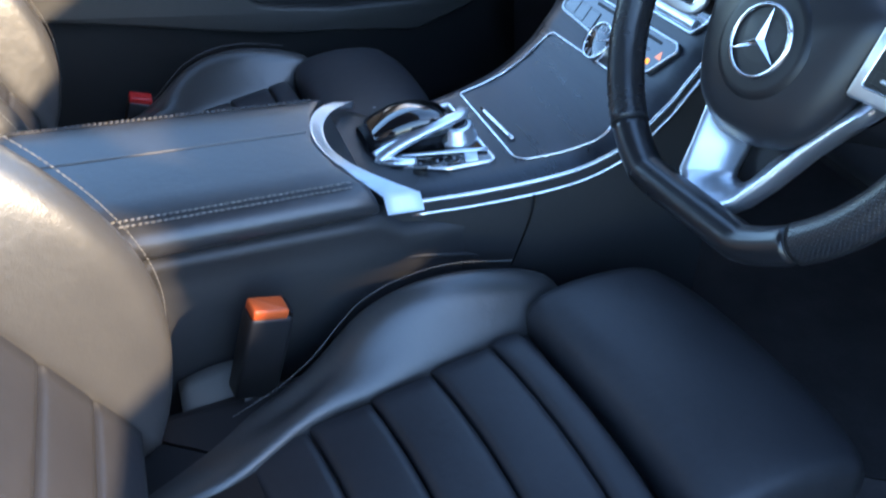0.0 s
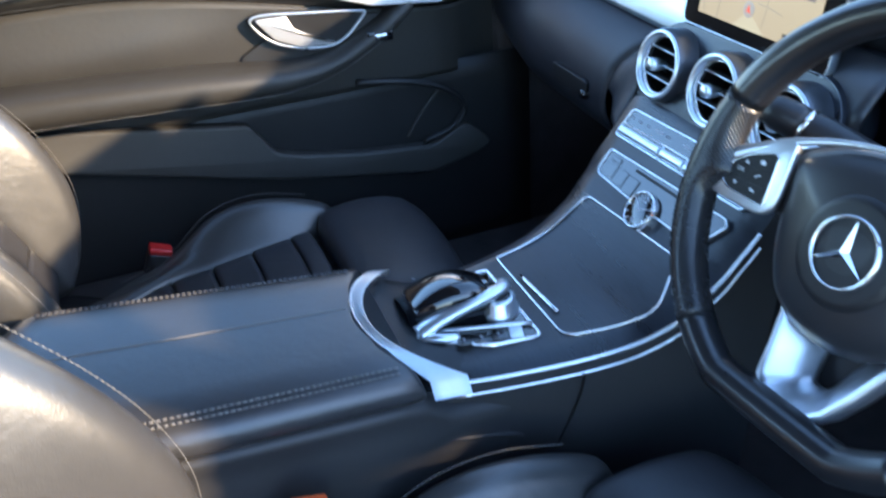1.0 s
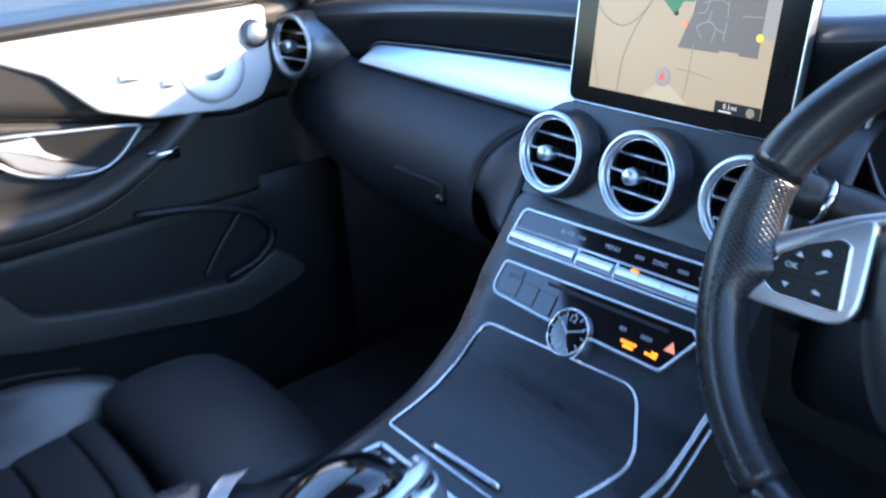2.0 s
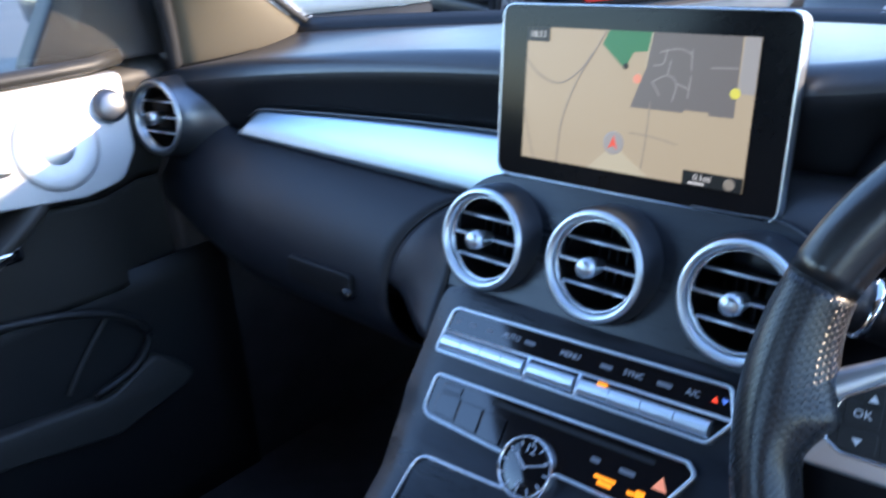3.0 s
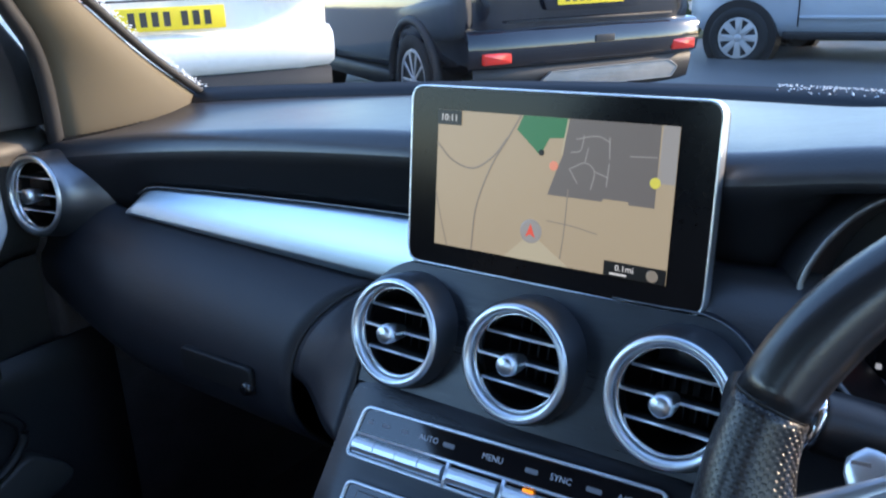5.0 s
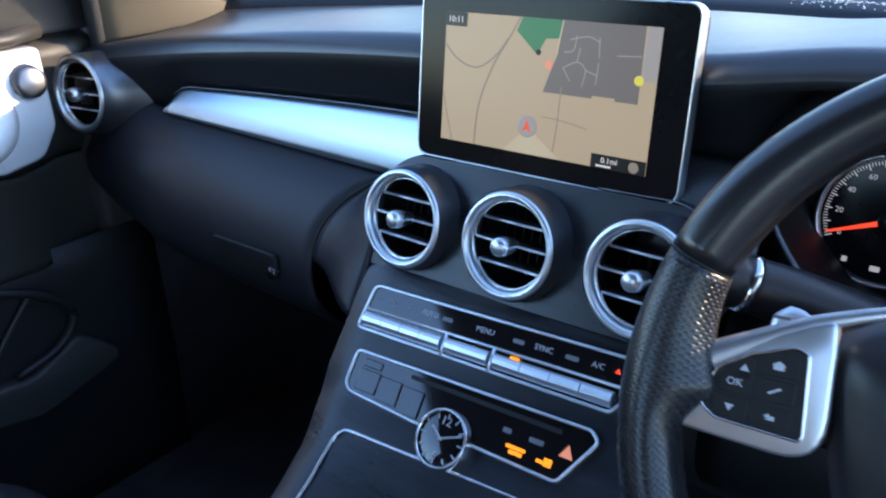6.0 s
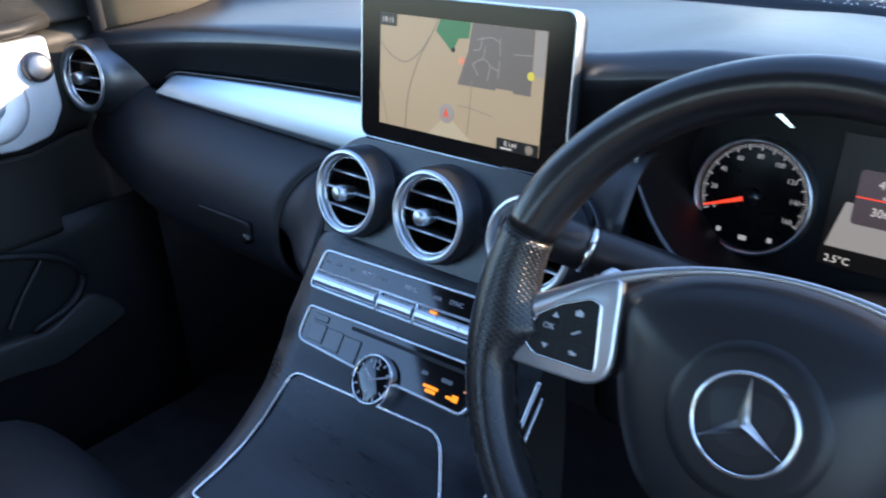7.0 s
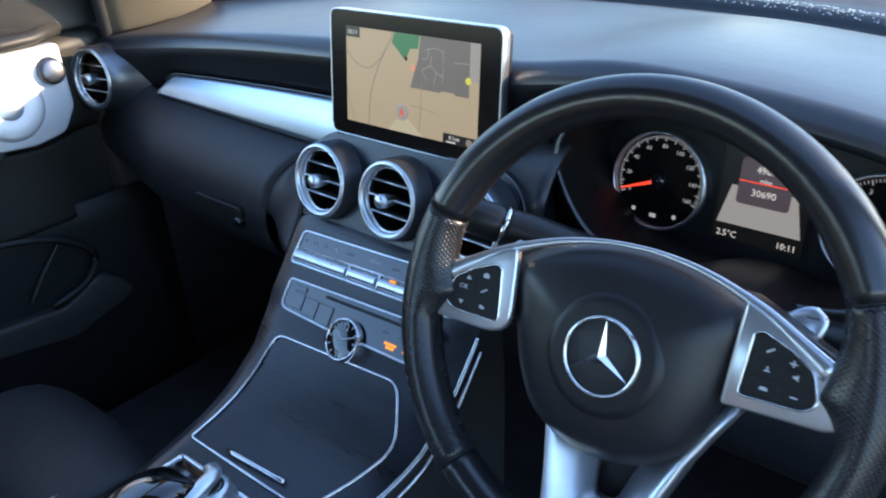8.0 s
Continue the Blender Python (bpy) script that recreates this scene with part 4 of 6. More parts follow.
for i in range(3):
    part("flap_switch", slab(pill(0.0245, 0.0205 + 0.002 * i, 0.002, -0.0985 + 0.0255 * i, -0.0045 - 0.002 * i), 0, 0.0030, 0.0008), "gloss", lower, "blank glossy switch", local=True, smooth=False)
part("small_switch", slab(pill(0.0210, 0.0075, 0.0015, -0.0985, 0.0115), 0, 0.0028, 0.0008), "gloss", lower, local=True, smooth=False)
part("disc_slot", slab(pill(0.150, 0.0040, 0.001, 0.020, 0.0135), 0.0012, 0.0019), "vent_black", lower, "black slot", local=True, smooth=False)
for px, w in ((0.050, 0.008), (0.077, 0.013)):
    part("symbol", slab(pill(w, 0.0042, 0.0014, px, -0.0005), 0.0015, 0.0018), "mark_dim", lower, smooth=False, local=True)
part("hazard_triangle", slab([(0.098, -0.0045), (0.110, -0.0045), (0.104, 0.0060)], 0.0015, 0.0019), "map_salmon", lower, "pale red hazard triangle", smooth=False, local=True)
for px, py, w, h in ((0.062, -0.0115, 0.018, 0.0030), (0.063, -0.0155, 0.012, 0.0034), (0.0845, -0.0140, 0.006, 0.0030), (0.0915, -0.0130, 0.007, 0.0065)):
    part("amber_symbol", slab(pill(w, h, 0.0008, px, py), 0.0015, 0.0020), "amber", lower, "lit amber symbol", smooth=False, local=True)

clock = thing("analogue_clock", label="small round analogue clock with chrome ring", category="clock", m=face_frame((-0.001, -0.0730, 0.7120), 40))
CR = 0.0235
part("ring", lathe([(CR * 0.90, 0.006), (CR * 0.94, 0.0095), (CR, 0.0075), (CR * 1.03, 0.0), (CR * 1.03, -0.010)], 40), "chrome", clock, local=True)
part("dial", lathe([(0, 0.0076), (CR * 0.3, 0.0074), (CR * 0.6, 0.0068), (CR * 0.91, 0.0056)], 40), "gloss", clock, "glossy black domed dial", local=True)
for h in range(12):
    a = radians(30 * h)
    part("hour_mark", block(-0.0006, 0.0006, CR * 0.68, CR * 0.84, 0.0058, 0.0068, 0.0001, pose(0, 0, 0, 0, 0, -30 * h)), "mark", clock, smooth=False, local=True)
for a, length, w in ((-305, 0.55, 0.0008), (-66, 0.80, 0.0006)):
    part("pointer", block(-w, w, -0.002, CR * length, 0.0070, 0.0080, 0.0002, pose(0, 0, 0, 0, 0, a)), "mark", clock, smooth=False, local=True)
lettering("dial_number", "12", 0.0100, "mark", clock, lift(0.0, CR * 0.58, 0.0074))
lettering("dial_number", "6", 0.0100, "mark", clock, lift(0.0, -CR * 0.58, 0.0074))

# ---- steering wheel ----
wheel = thing("steering_wheel", label="flat-bottomed black leather steering wheel with silver spokes", category="steering wheel", m=face_frame((0.3528, -0.1254, 0.8687), 23.9, 2.6, 2.6))


def rim_at(a):
    """Middle of the rim at the angle a, flattened at its foot."""
    R = 0.1615
    x, y = R * math.cos(a), R * math.sin(a)
    if y < -0.08:
        y = max(y, -0.146 - 0.004 * math.cos(x / R * 1.4))
    return Vector((x + 0.003, y + 0.0132, 0.0143))


def arc_path(a0, a1, n):
    return [rim_at(radians(a)) for a in frange(a0, a1, n)]


def rim_section(a0, a1, n, fat=1.0):
    pts = arc_path(a0, a1, n)
    return tube(pts, [0.0150 * fat * (1 + 0.10 * math.exp(-((abs(math.degrees(math.atan2(p.y - 0.026, abs(p.x)))) - 28) / 16) ** 2)) for p in pts], 16, up=(0, 0, 1), flat=1.12)


part("rim_top", rim_section(22.3, 157.7, 56), "rim", wheel, "smooth leather top of the rim", local=True)


def rim_grip(a0, a1, n, seg=20):
    """A grip of the rim, swelling inwards where it meets the spoke; its holes follow the leather's own grid."""
    rings = []
    for a in frange(a0, a1, n):
        p = rim_at(radians(a))
        d = (rim_at(radians(a + 0.4)) - rim_at(radians(a - 0.4))).normalized()
        out = d.cross(Vector((0, 0, 1)))
        off = abs(math.degrees(math.asin(max(-1, min(1, math.sin(radians(a)))))) if abs(a - 180) < 90 or abs(a) < 90 else 90)
        up = math.sin(radians(a)) > 0
        swell = (0.0165 * max(0.0, 1 - off / 27) ** 1.6) if up else (0.0165 * max(0.0, 1 - off / 9) ** 1.5)
        ring = []
        for j in range(seg):
            w = 2 * math.pi * j / seg
            c = math.cos(w)
            reach = 0.0157 + (swell * (-c) ** 1.2 if c < 0 else 0.0)
            ring.append(p + out * (reach * c) + Vector((0, 0, 0.0176 * math.sin(w))))
        rings.append(ring)
    ob = part("rim_grip", loft(rings), "rim_holes", wheel, "perforated leather grip", local=True)
    uv = ob.data.uv_layers.new(name="UVMap")
    step = abs(radians(a1 - a0)) * 0.1615 / n
    for poly in ob.data.polygons:
        js = [ob.data.loops[k].vertex_index % seg for k in poly.loop_indices]
        for k, j in zip(poly.loop_indices, js):
            i = ob.data.loops[k].vertex_index // seg
            uv.data[k].uv = (i * step, (j + (seg if j == 0 and max(js) == seg - 1 else 0)) * 0.105 / seg)
    return ob


rim_grip(158.3, 229.5, 48)
rim_grip(21.7, -49.5, 48)
part("rim_foot", rim_section(230.1, 309.9, 36), "rim", wheel, "flattened leather foot of the rim", local=True)
for a in (22.0, 158.0, 229.8, 310.2):
    p = rim_at(radians(a))
    d = (rim_at(radians(a + 0.5)) - rim_at(radians(a - 0.5))).normalized()
    part("rim_joint", tube([p - d * 0.0007, p + d * 0.0007], 0.0160, 16, flat=1.12), "vent_black", wheel, local=True)


def dome(outline, height, z0, mat, name, label="", steps=6, power=0.5):
    """A domed pad over an outline."""
    c = Vector((sum(p[0] for p in outline) / len(outline), sum(p[1] for p in outline) / len(outline)))
    rings = [[Vector((p[0], p[1], z0 - 0.02)) for p in outline]]
    for s in range(steps + 1):
        t = s / steps * 0.985
        rings.append([Vector((c.x + (p[0] - c.x) * (1 - t), c.y + (p[1] - c.y) * (1 - t), z0 + height * (1 - (1 - t) ** 2) ** power)) for p in outline])
    return part(name, loft(rings), mat, wheel, label, local=True)


HALF = [(0.0, 0.0745), (0.045, 0.0690), (0.077, 0.0555), (0.0865, 0.0430), (0.0830, 0.0180), (0.0775, -0.0100), (0.0690, -0.0340), (0.0550, -0.0560), (0.0300, -0.0710), (0.0, -0.0755)]
HUB = [(p.x, p.y) for p in smooth_path([(x, y, 0) for x, y in HALF + [(-x, y) for x, y in HALF[-2:0:-1]]], 5, True)]
dome(HUB, 0.022, -0.001, "hub", "airbag_cover", "smooth black airbag cover", 8, 0.6)
part("badge_well", lathe([(0, 0.0203), (0.036, 0.0203), (0.040, 0.0196), (0.043, 0.0170)], 44), "black", wheel, local=True)
badge = part("badge", lathe([(0.0252, 0.0215), (0.0258, 0.0235), (0.0272, 0.0235), (0.0282, 0.0205)], 48), "chrome", wheel, "chrome ring badge with three points", local=True)
for k in range(3):
    bm = bmesh.new()
    tip, side_a, side_b, mid = Vector((0, 0.0250, 0.0222)), Vector((-0.0034, 0.0016, 0.0215)), Vector((0.0034, 0.0016, 0.0215)), Vector((0, 0, 0.0262))
    vs = [bm.verts.new(p) for p in (tip, side_a, mid, side_b, Vector((0, -0.003, 0.0215)))]
    for f in ((0, 1, 2), (0, 2, 3), (1, 4, 2), (4, 3, 2), (0, 3, 4, 1)):
        bm.faces.new([vs[i] for i in f])
    bmesh.ops.rotate(bm, verts=bm.verts[:], cent=(0, 0, 0), matrix=Matrix.Rotation(radians(120 * k), 3, "Z"))
    part("badge_point", bm, "chrome", badge, smooth=False, local=True)


def mirror(pts, side):
    return [(x * side, y) for x, y in (pts if side > 0 else pts[::-1])]


for side in (-1, 1):
    rise = Matrix(((1, 0, 0, 0), (0, 1, 0, 0), (side * 0.09, 0, 1, -0.0026), (0, 0, 0, 1)))
    trim = round_poly(mirror([(0.0785, -0.009), (0.140, -0.0065), (0.152, -0.003), (0.153, 0.009), (0.140, 0.026), (0.120, 0.039), (0.094, 0.0540), (0.0830, 0.0585), (0.0815, 0.045)], side), [0.003, 0.008, 0.005, 0.008, 0.014, 0.02, 0.02, 0.002, 0.02], 6)
    part("spoke_trim", slab(trim, 0.001, 0.007, 0.0022, rise), "spoke_satin", wheel, "satin silver spoke trim", local=True)
    key_o = round_poly(mirror([(0.0885, 0.0010), (0.126, 0.0025), (0.1350, 0.0080), (0.1295, 0.0260), (0.1155, 0.0350), (0.098, 0.0420), (0.0920, 0.0395)], side), [0.004, 0.008, 0.008, 0.010, 0.014, 0.006, 0.004], 6)
    field = part("key_field", slab(key_o, 0.003, 0.0080, 0.0010, rise), "vent_black", wheel, "black key field", local=True, smooth=False)
    part("key_border", frame_band([(p[0] + (p[0] - side * 0.112) * 0.045, p[1] + (p[1] - 0.02) * 0.06) for p in key_o], 0.0014, 0.005, 0.0086, rise), "chrome", field, "thin bright border", local=True)
    for row, (y0, y1) in enumerate(((0.0275, 0.0370), (0.0155, 0.0260), (0.0040, 0.0135))):
        for colm, (x0, x1) in enumerate(((0.0945, 0.1120), (0.1135, (0.1215, 0.1280, 0.1290)[row]))):
            cx, cy = side * (x0 + x1) / 2, (y0 + y1) / 2 - 0.004 * (colm if row == 0 else 0)
            key = part("key", slab(pill(x1 - x0, y1 - y0, 0.002, cx, cy), 0.0070, 0.0084, 0.0004, rise), "vent_black", wheel, local=True, smooth=False)
            if side < 0:
                shape = ((((-2.4, -1.8), (2.4, -1.8), (2.4, 0.4), (3.2, 0.4), (0, 2.6), (-3.2, 0.4), (-2.4, 0.4)), ((-2.2, -1.5), (2.2, -1.5), (0, 1.9))), (((-3.0, -1.2), (-2.2, -2.0), (3.0, 1.2), (2.2, 2.0)), None), (((-2.8, -1.6), (2.2, -1.6), (2.2, 0.4), (-0.4, 0.4), (-0.4, 1.7), (-3.0, -0.1), (-0.4, -0.8)), ((-2.2, 1.5), (2.2, 1.5), (0, -1.9))))[row][colm]
            else:
                shape = ((((-2.8, -0.8), (-2.0, -1.8), (2.6, 1.4), (1.8, 2.4)), ((-2.2, -0.5), (-0.5, -0.5), (-0.5, -2.2), (0.5, -2.2), (0.5, -0.5), (2.2, -0.5), (2.2, 0.5), (0.5, 0.5), (0.5, 2.2), (-0.5, 2.2), (-0.5, 0.5), (-2.2, 0.5))), (((-2.4, -1.4), (-0.6, 0.0), (-0.6, 2.0), (0.6, 2.0), (0.6, 0.0), (2.4, -1.4)), ((-2.4, -0.8), (-0.8, -0.8), (1.0, -2.2), (1.0, 2.2), (-0.8, 0.8), (-2.4, 0.8))), (((-2.8, -1.0), (2.8, -1.0), (2.0, 1.2), (-2.0, 1.2)), ((-2.2, -0.5), (2.2, -0.5), (2.2, 0.5), (-2.2, 0.5))))[row][colm]
            if shape is None:
                lettering("symbol", "OK", 0.0052, "mark", key, rise @ lift(cx, cy, 0.0086))
            else:
                part("symbol", slab([(cx + a * 0.00095, cy + b * 0.00095) for a, b in shape], 0.0083, 0.0087, 0, rise), "mark", key, smooth=False, local=True)
    pad = smooth_path([(side * 0.096, 0.030, -0.034), (side * 0.108, 0.044, -0.038), (side * 0.117, 0.055, -0.042)], 5)
    part("shift_paddle", tube(pad, [0.005, 0.009, 0.012, 0.013, 0.013, 0.0125, 0.012, 0.011, 0.010, 0.008, 0.005], 12, up=(0, 0, 1), flat=0.22), "spoke_satin", wheel, "satin silver shift paddle", local=True)
    part("paddle_mark", slab(rect(0.008, 0.0016, side * 0.114, 0.052), -0.0285, -0.0280), "mark_dim", wheel, smooth=False, local=True)
outer = [(-0.080, -0.010), (-0.060, -0.040), (-0.0445, -0.066), (-0.038, -0.095), (-0.034, -0.120), (-0.024, -0.129), (0.0, -0.131), (0.024, -0.129), (0.034, -0.118), (0.0465, -0.094), (0.060, -0.060), (0.073, -0.036), (0.088, -0.010)]
inner = [(-0.048, -0.010), (-0.034, -0.036), (-0.018, -0.062), (-0.011, -0.086), (-0.0085, -0.104), (-0.006, -0.110), (0.0, -0.111), (0.007, -0.110), (0.012, -0.104), (0.018, -0.086), (0.031, -0.060), (0.042, -0.036), (0.054, -0.010)]
rings = []
for (ox, oy), (ix, iy) in zip(outer, inner):
    section = [(-0.02, -0.016), (0.0, 0.004), (0.06, 0.0062), (0.16, 0.0060), (0.30, 0.0020), (0.62, -0.012), (1.0, -0.026), (1.0, -0.034)]
    rings.append([Vector((ox + (ix - ox) * k + 0.002, oy + (iy - oy) * k, z + 0.004 - 0.02 * (1 + oy / 0.13))) for k, z in section])
part("lower_spoke", loft(rings), "spoke_satin", wheel, "satin silver lower spoke bracket", local=True, smooth=True)
arch = smooth_path([(-0.138, 0.0275, 0.015), (-0.118, 0.040, 0.0125), (-0.088, 0.0565, 0.009), (-0.045, 0.0705, 0.004), (0.0, 0.0755, 0.003), (0.045, 0.0705, 0.004), (0.088, 0.0565, 0.009), (0.118, 0.040, 0.0125), (0.138, 0.0275, 0.015)], 6)
part("hub_arch", tube(arch, [0.0018 + 0.0054 * abs(2 * i / (len(arch) - 1) - 1) ** 1.5 for i in range(len(arch))], 10, flat=0.55), "spoke_satin", wheel, "satin silver arch over the airbag cover", local=True)
# Solid black plate stands for the shade in the open gap between the arms.
part("lower_spoke_gap_shade", slab(round_poly([(-0.050, -0.050), (0.050, -0.050), (0.020, -0.112), (0.010, -0.118), (-0.010, -0.118), (-0.020, -0.112)], 0.008, 4), -0.052, -0.040, 0.004), "black", wheel, "black plate for the dark opening between the lower spokes", local=True)
part("spoke_back", slab(round_poly([(-0.158, -0.004), (0.158, -0.004), (0.160, 0.022), (0.08, 0.060), (-0.08, 0.060), (-0.160, 0.022)], 0.01, 4), -0.030, -0.010, 0.004), "black", wheel, local=True)

col = thing("steering_column", (0.361, 0.02, 0.80), "black steering column shroud with indicator stalk", "steering column")
CM = face_frame((0.361, -0.070, 0.845), 22)
part("shroud", lathe([(0.062, 0.0), (0.070, -0.02), (0.072, -0.12), (0.075, -0.22)], 32, CM @ Matrix.Diagonal((1.05, 0.80, 1, 1))), "black", col)
stalk = smooth_path([(0.300, -0.005, 0.858), (0.262, -0.022, 0.874), (0.228, -0.040, 0.889), (0.205, -0.052, 0.897)], 5)
part("stalk", tube(stalk, [0.019 - 0.003 * i / 15 for i in range(16)], 14), "black", col, "black multifunction stalk")
tip = [(0.205, -0.052, 0.897), (0.198, -0.0555, 0.8995), (0.182, -0.064, 0.905), (0.172, -0.069, 0.908)]
part("stalk_end", tube(tip, [0.0150, 0.0165, 0.0160, 0.012], 14), "black", col)
part("stalk_ring", tube([(0.2065, -0.0515, 0.8965), (0.2035, -0.053, 0.8978)], 0.0170, 18), "chrome", col, "thin chrome ring")
right_stalk = smooth_path([(0.425, -0.005, 0.855), (0.468, -0.022, 0.868), (0.510, -0.040, 0.880)], 5)
part("selector_stalk", tube(right_stalk, [0.012] * 11, 12), "black", col)

# ---- instrument cluster ----
clus = thing("instrument_cluster", label="instrument cluster with two round dials under a dark hood", category="instrument cluster", m=face_frame((0.339, 0.166, 0.868), 12))
LIP = [(p.x, p.y) for p in smooth_path([(x, y, 0) for x, y in ((-0.169, 0.030), (-0.160, 0.000), (-0.128, -0.038), (-0.090, -0.052), (0.0, -0.058), (0.090, -0.052), (0.128, -0.038), (0.160, 0.000), (0.169, 0.030), (0.151, 0.068), (0.120, 0.092), (0.060, 0.104), (0.0, 0.106), (-0.060, 0.104), (-0.120, 0.092), (-0.151, 0.068))], 4, True)]


def lip_ring(k, y_add, z):
    return [Vector((x * k, min((y - 0.02) * k + 0.02 + y_add, 0.106), z)) for x, y in LIP]


part("back_plate", slab([(p.x, p.y) for p in lip_ring(1.01, -0.003, 0)], -0.014, -0.006), "vent_black", clus, local=True, smooth=False)
part("hood_wall", loft([lip_ring(1.0, -0.003, -0.010), lip_ring(0.985, -0.002, 0.03), lip_ring(0.985, 0.0, 0.07), lip_ring(1.0, 0.0, 0.096)], cap=False), "vent_black", clus, "dark hood wall", local=True)
part("hood_lip", tube(lip_ring(1.0, 0.0, 0.097), 0.0024, 8, closed=True), "dark_satin", clus, "thin satin edge of the binnacle", local=True)
part("hood_face", loft([lip_ring(1.0, 0.0, 0.0965), lip_ring(1.03, 0.0, 0.094), lip_ring(1.14, -0.004, 0.075), lip_ring(1.28, -0.010, 0.03)], cap=False), "dash_lower", clus, "dark moulded face round the binnacle", local=True)


def dial(cx, numbers, start, sweep, needle_at, label, ticks=60):
    d = part("dial", lathe([(0, 0.0), (0.047, 0.0)], 48, lift(cx, 0)), "bezel", clus, label, local=True, smooth=False)
    part("dial_ring", lathe([(0.0470, -0.004), (0.0474, 0.007), (0.0490, 0.0085), (0.0508, 0.005), (0.0512, -0.006)], 56, lift(cx, 0)), "satin", d, "satin ring", local=True)
    for i in range(ticks + 1):
        a = radians(start - sweep * i / ticks)
        r0 = 0.0400 if i % 5 == 0 else 0.0422
        p, q = (Vector((cx + r * math.cos(a), r * math.sin(a), 0.0006)) for r in (r0, 0.0452))
        part("tick", tube([p, q], 0.00045 if i % 5 == 0 else 0.0003, 4), "dial_white", d, local=True, smooth=False)
    for i, word in enumerate(numbers):
        a = radians(start - sweep * i / (len(numbers) - 1))
        lettering("dial_number", word, 0.0060, "dial_white", d, lift(cx + 0.0348 * math.cos(a), 0.0348 * math.sin(a), 0.0006))
    a = radians(needle_at)
    part("needle", tube([Vector((cx + 0.004 * math.cos(a), 0.004 * math.sin(a), 0.006)), Vector((cx + 0.043 * math.cos(a), 0.043 * math.sin(a), 0.004))], [0.0020, 0.0008], 6, flat=0.6), "needle", d, "glowing red needle", local=True)
    part("needle_hub", lathe([(0, 0.0085), (0.006, 0.008), (0.0075, 0.005), (0.008, 0)], 24, lift(cx, 0)), "gloss", d, local=True)
    for k, px in enumerate((-0.024, -0.002, 0.021)):
        part("symbol", slab(pill(0.004 if k != 1 else 0.007, 0.0042, 0.001, cx + px, -0.034 if k != 1 else -0.037), 0.0004, 0.0007), "dial_white", d, smooth=False, local=True)
    return d


dial(-0.104, ["0", "20", "40", "60", "80", "100", "120", "140", "160"], 205, 230, 201, "speedometer in miles per hour", 80)
dial(0.104, ["0", "1", "2", "3", "4", "5", "6", "7"], 215, 230, 188, "rev counter", 56)
info = part("info_display", slab(rect(0.086, 0.108, 0.0, 0.012), -0.002, -0.001), "map_dark", clus, "small driver display", smooth=False, local=True)
part("info_panel", slab([(-0.040, -0.026), (0.040, -0.026), (0.031, 0.012), (-0.031, 0.012)], -0.0008, -0.0004), "display_grey", info, "pale grey lower field", smooth=False, local=True)
part("info_box", slab(pill(0.050, 0.044, 0.004, 0, 0.018), -0.0003, 0.0001), "display_box", info, "dark mileage box", smooth=False, local=True)
part("info_line", slab(rect(0.050, 0.001, 0, 0.018), 0.0002, 0.0004), "needle", info, smooth=False, local=True)
for words, yy, size in (("490.3", 0.030, 0.0095), ("miles", 0.0205, 0.0055), ("30690", 0.008, 0.0095)):
    lettering("info_digits", words, size, "map_white", info, lift(0, yy, 0.0005))
lettering("info_digits", "2.5\u00b0C", 0.0085, "map_white", info, lift(-0.028, -0.036, 0.0))
lettering("info_digits", "10:11", 0.0085, "map_white", info, lift(0.029, -0.036, 0.0))
part("hood_slash", slab([(-0.0950, 0.0850), (-0.0890, 0.0860), (-0.0660, 0.0690), (-0.0690, 0.0685)], 0.054, 0.0552), "chrome", clus, "short chrome dash on the dial hood", smooth=False, local=True)


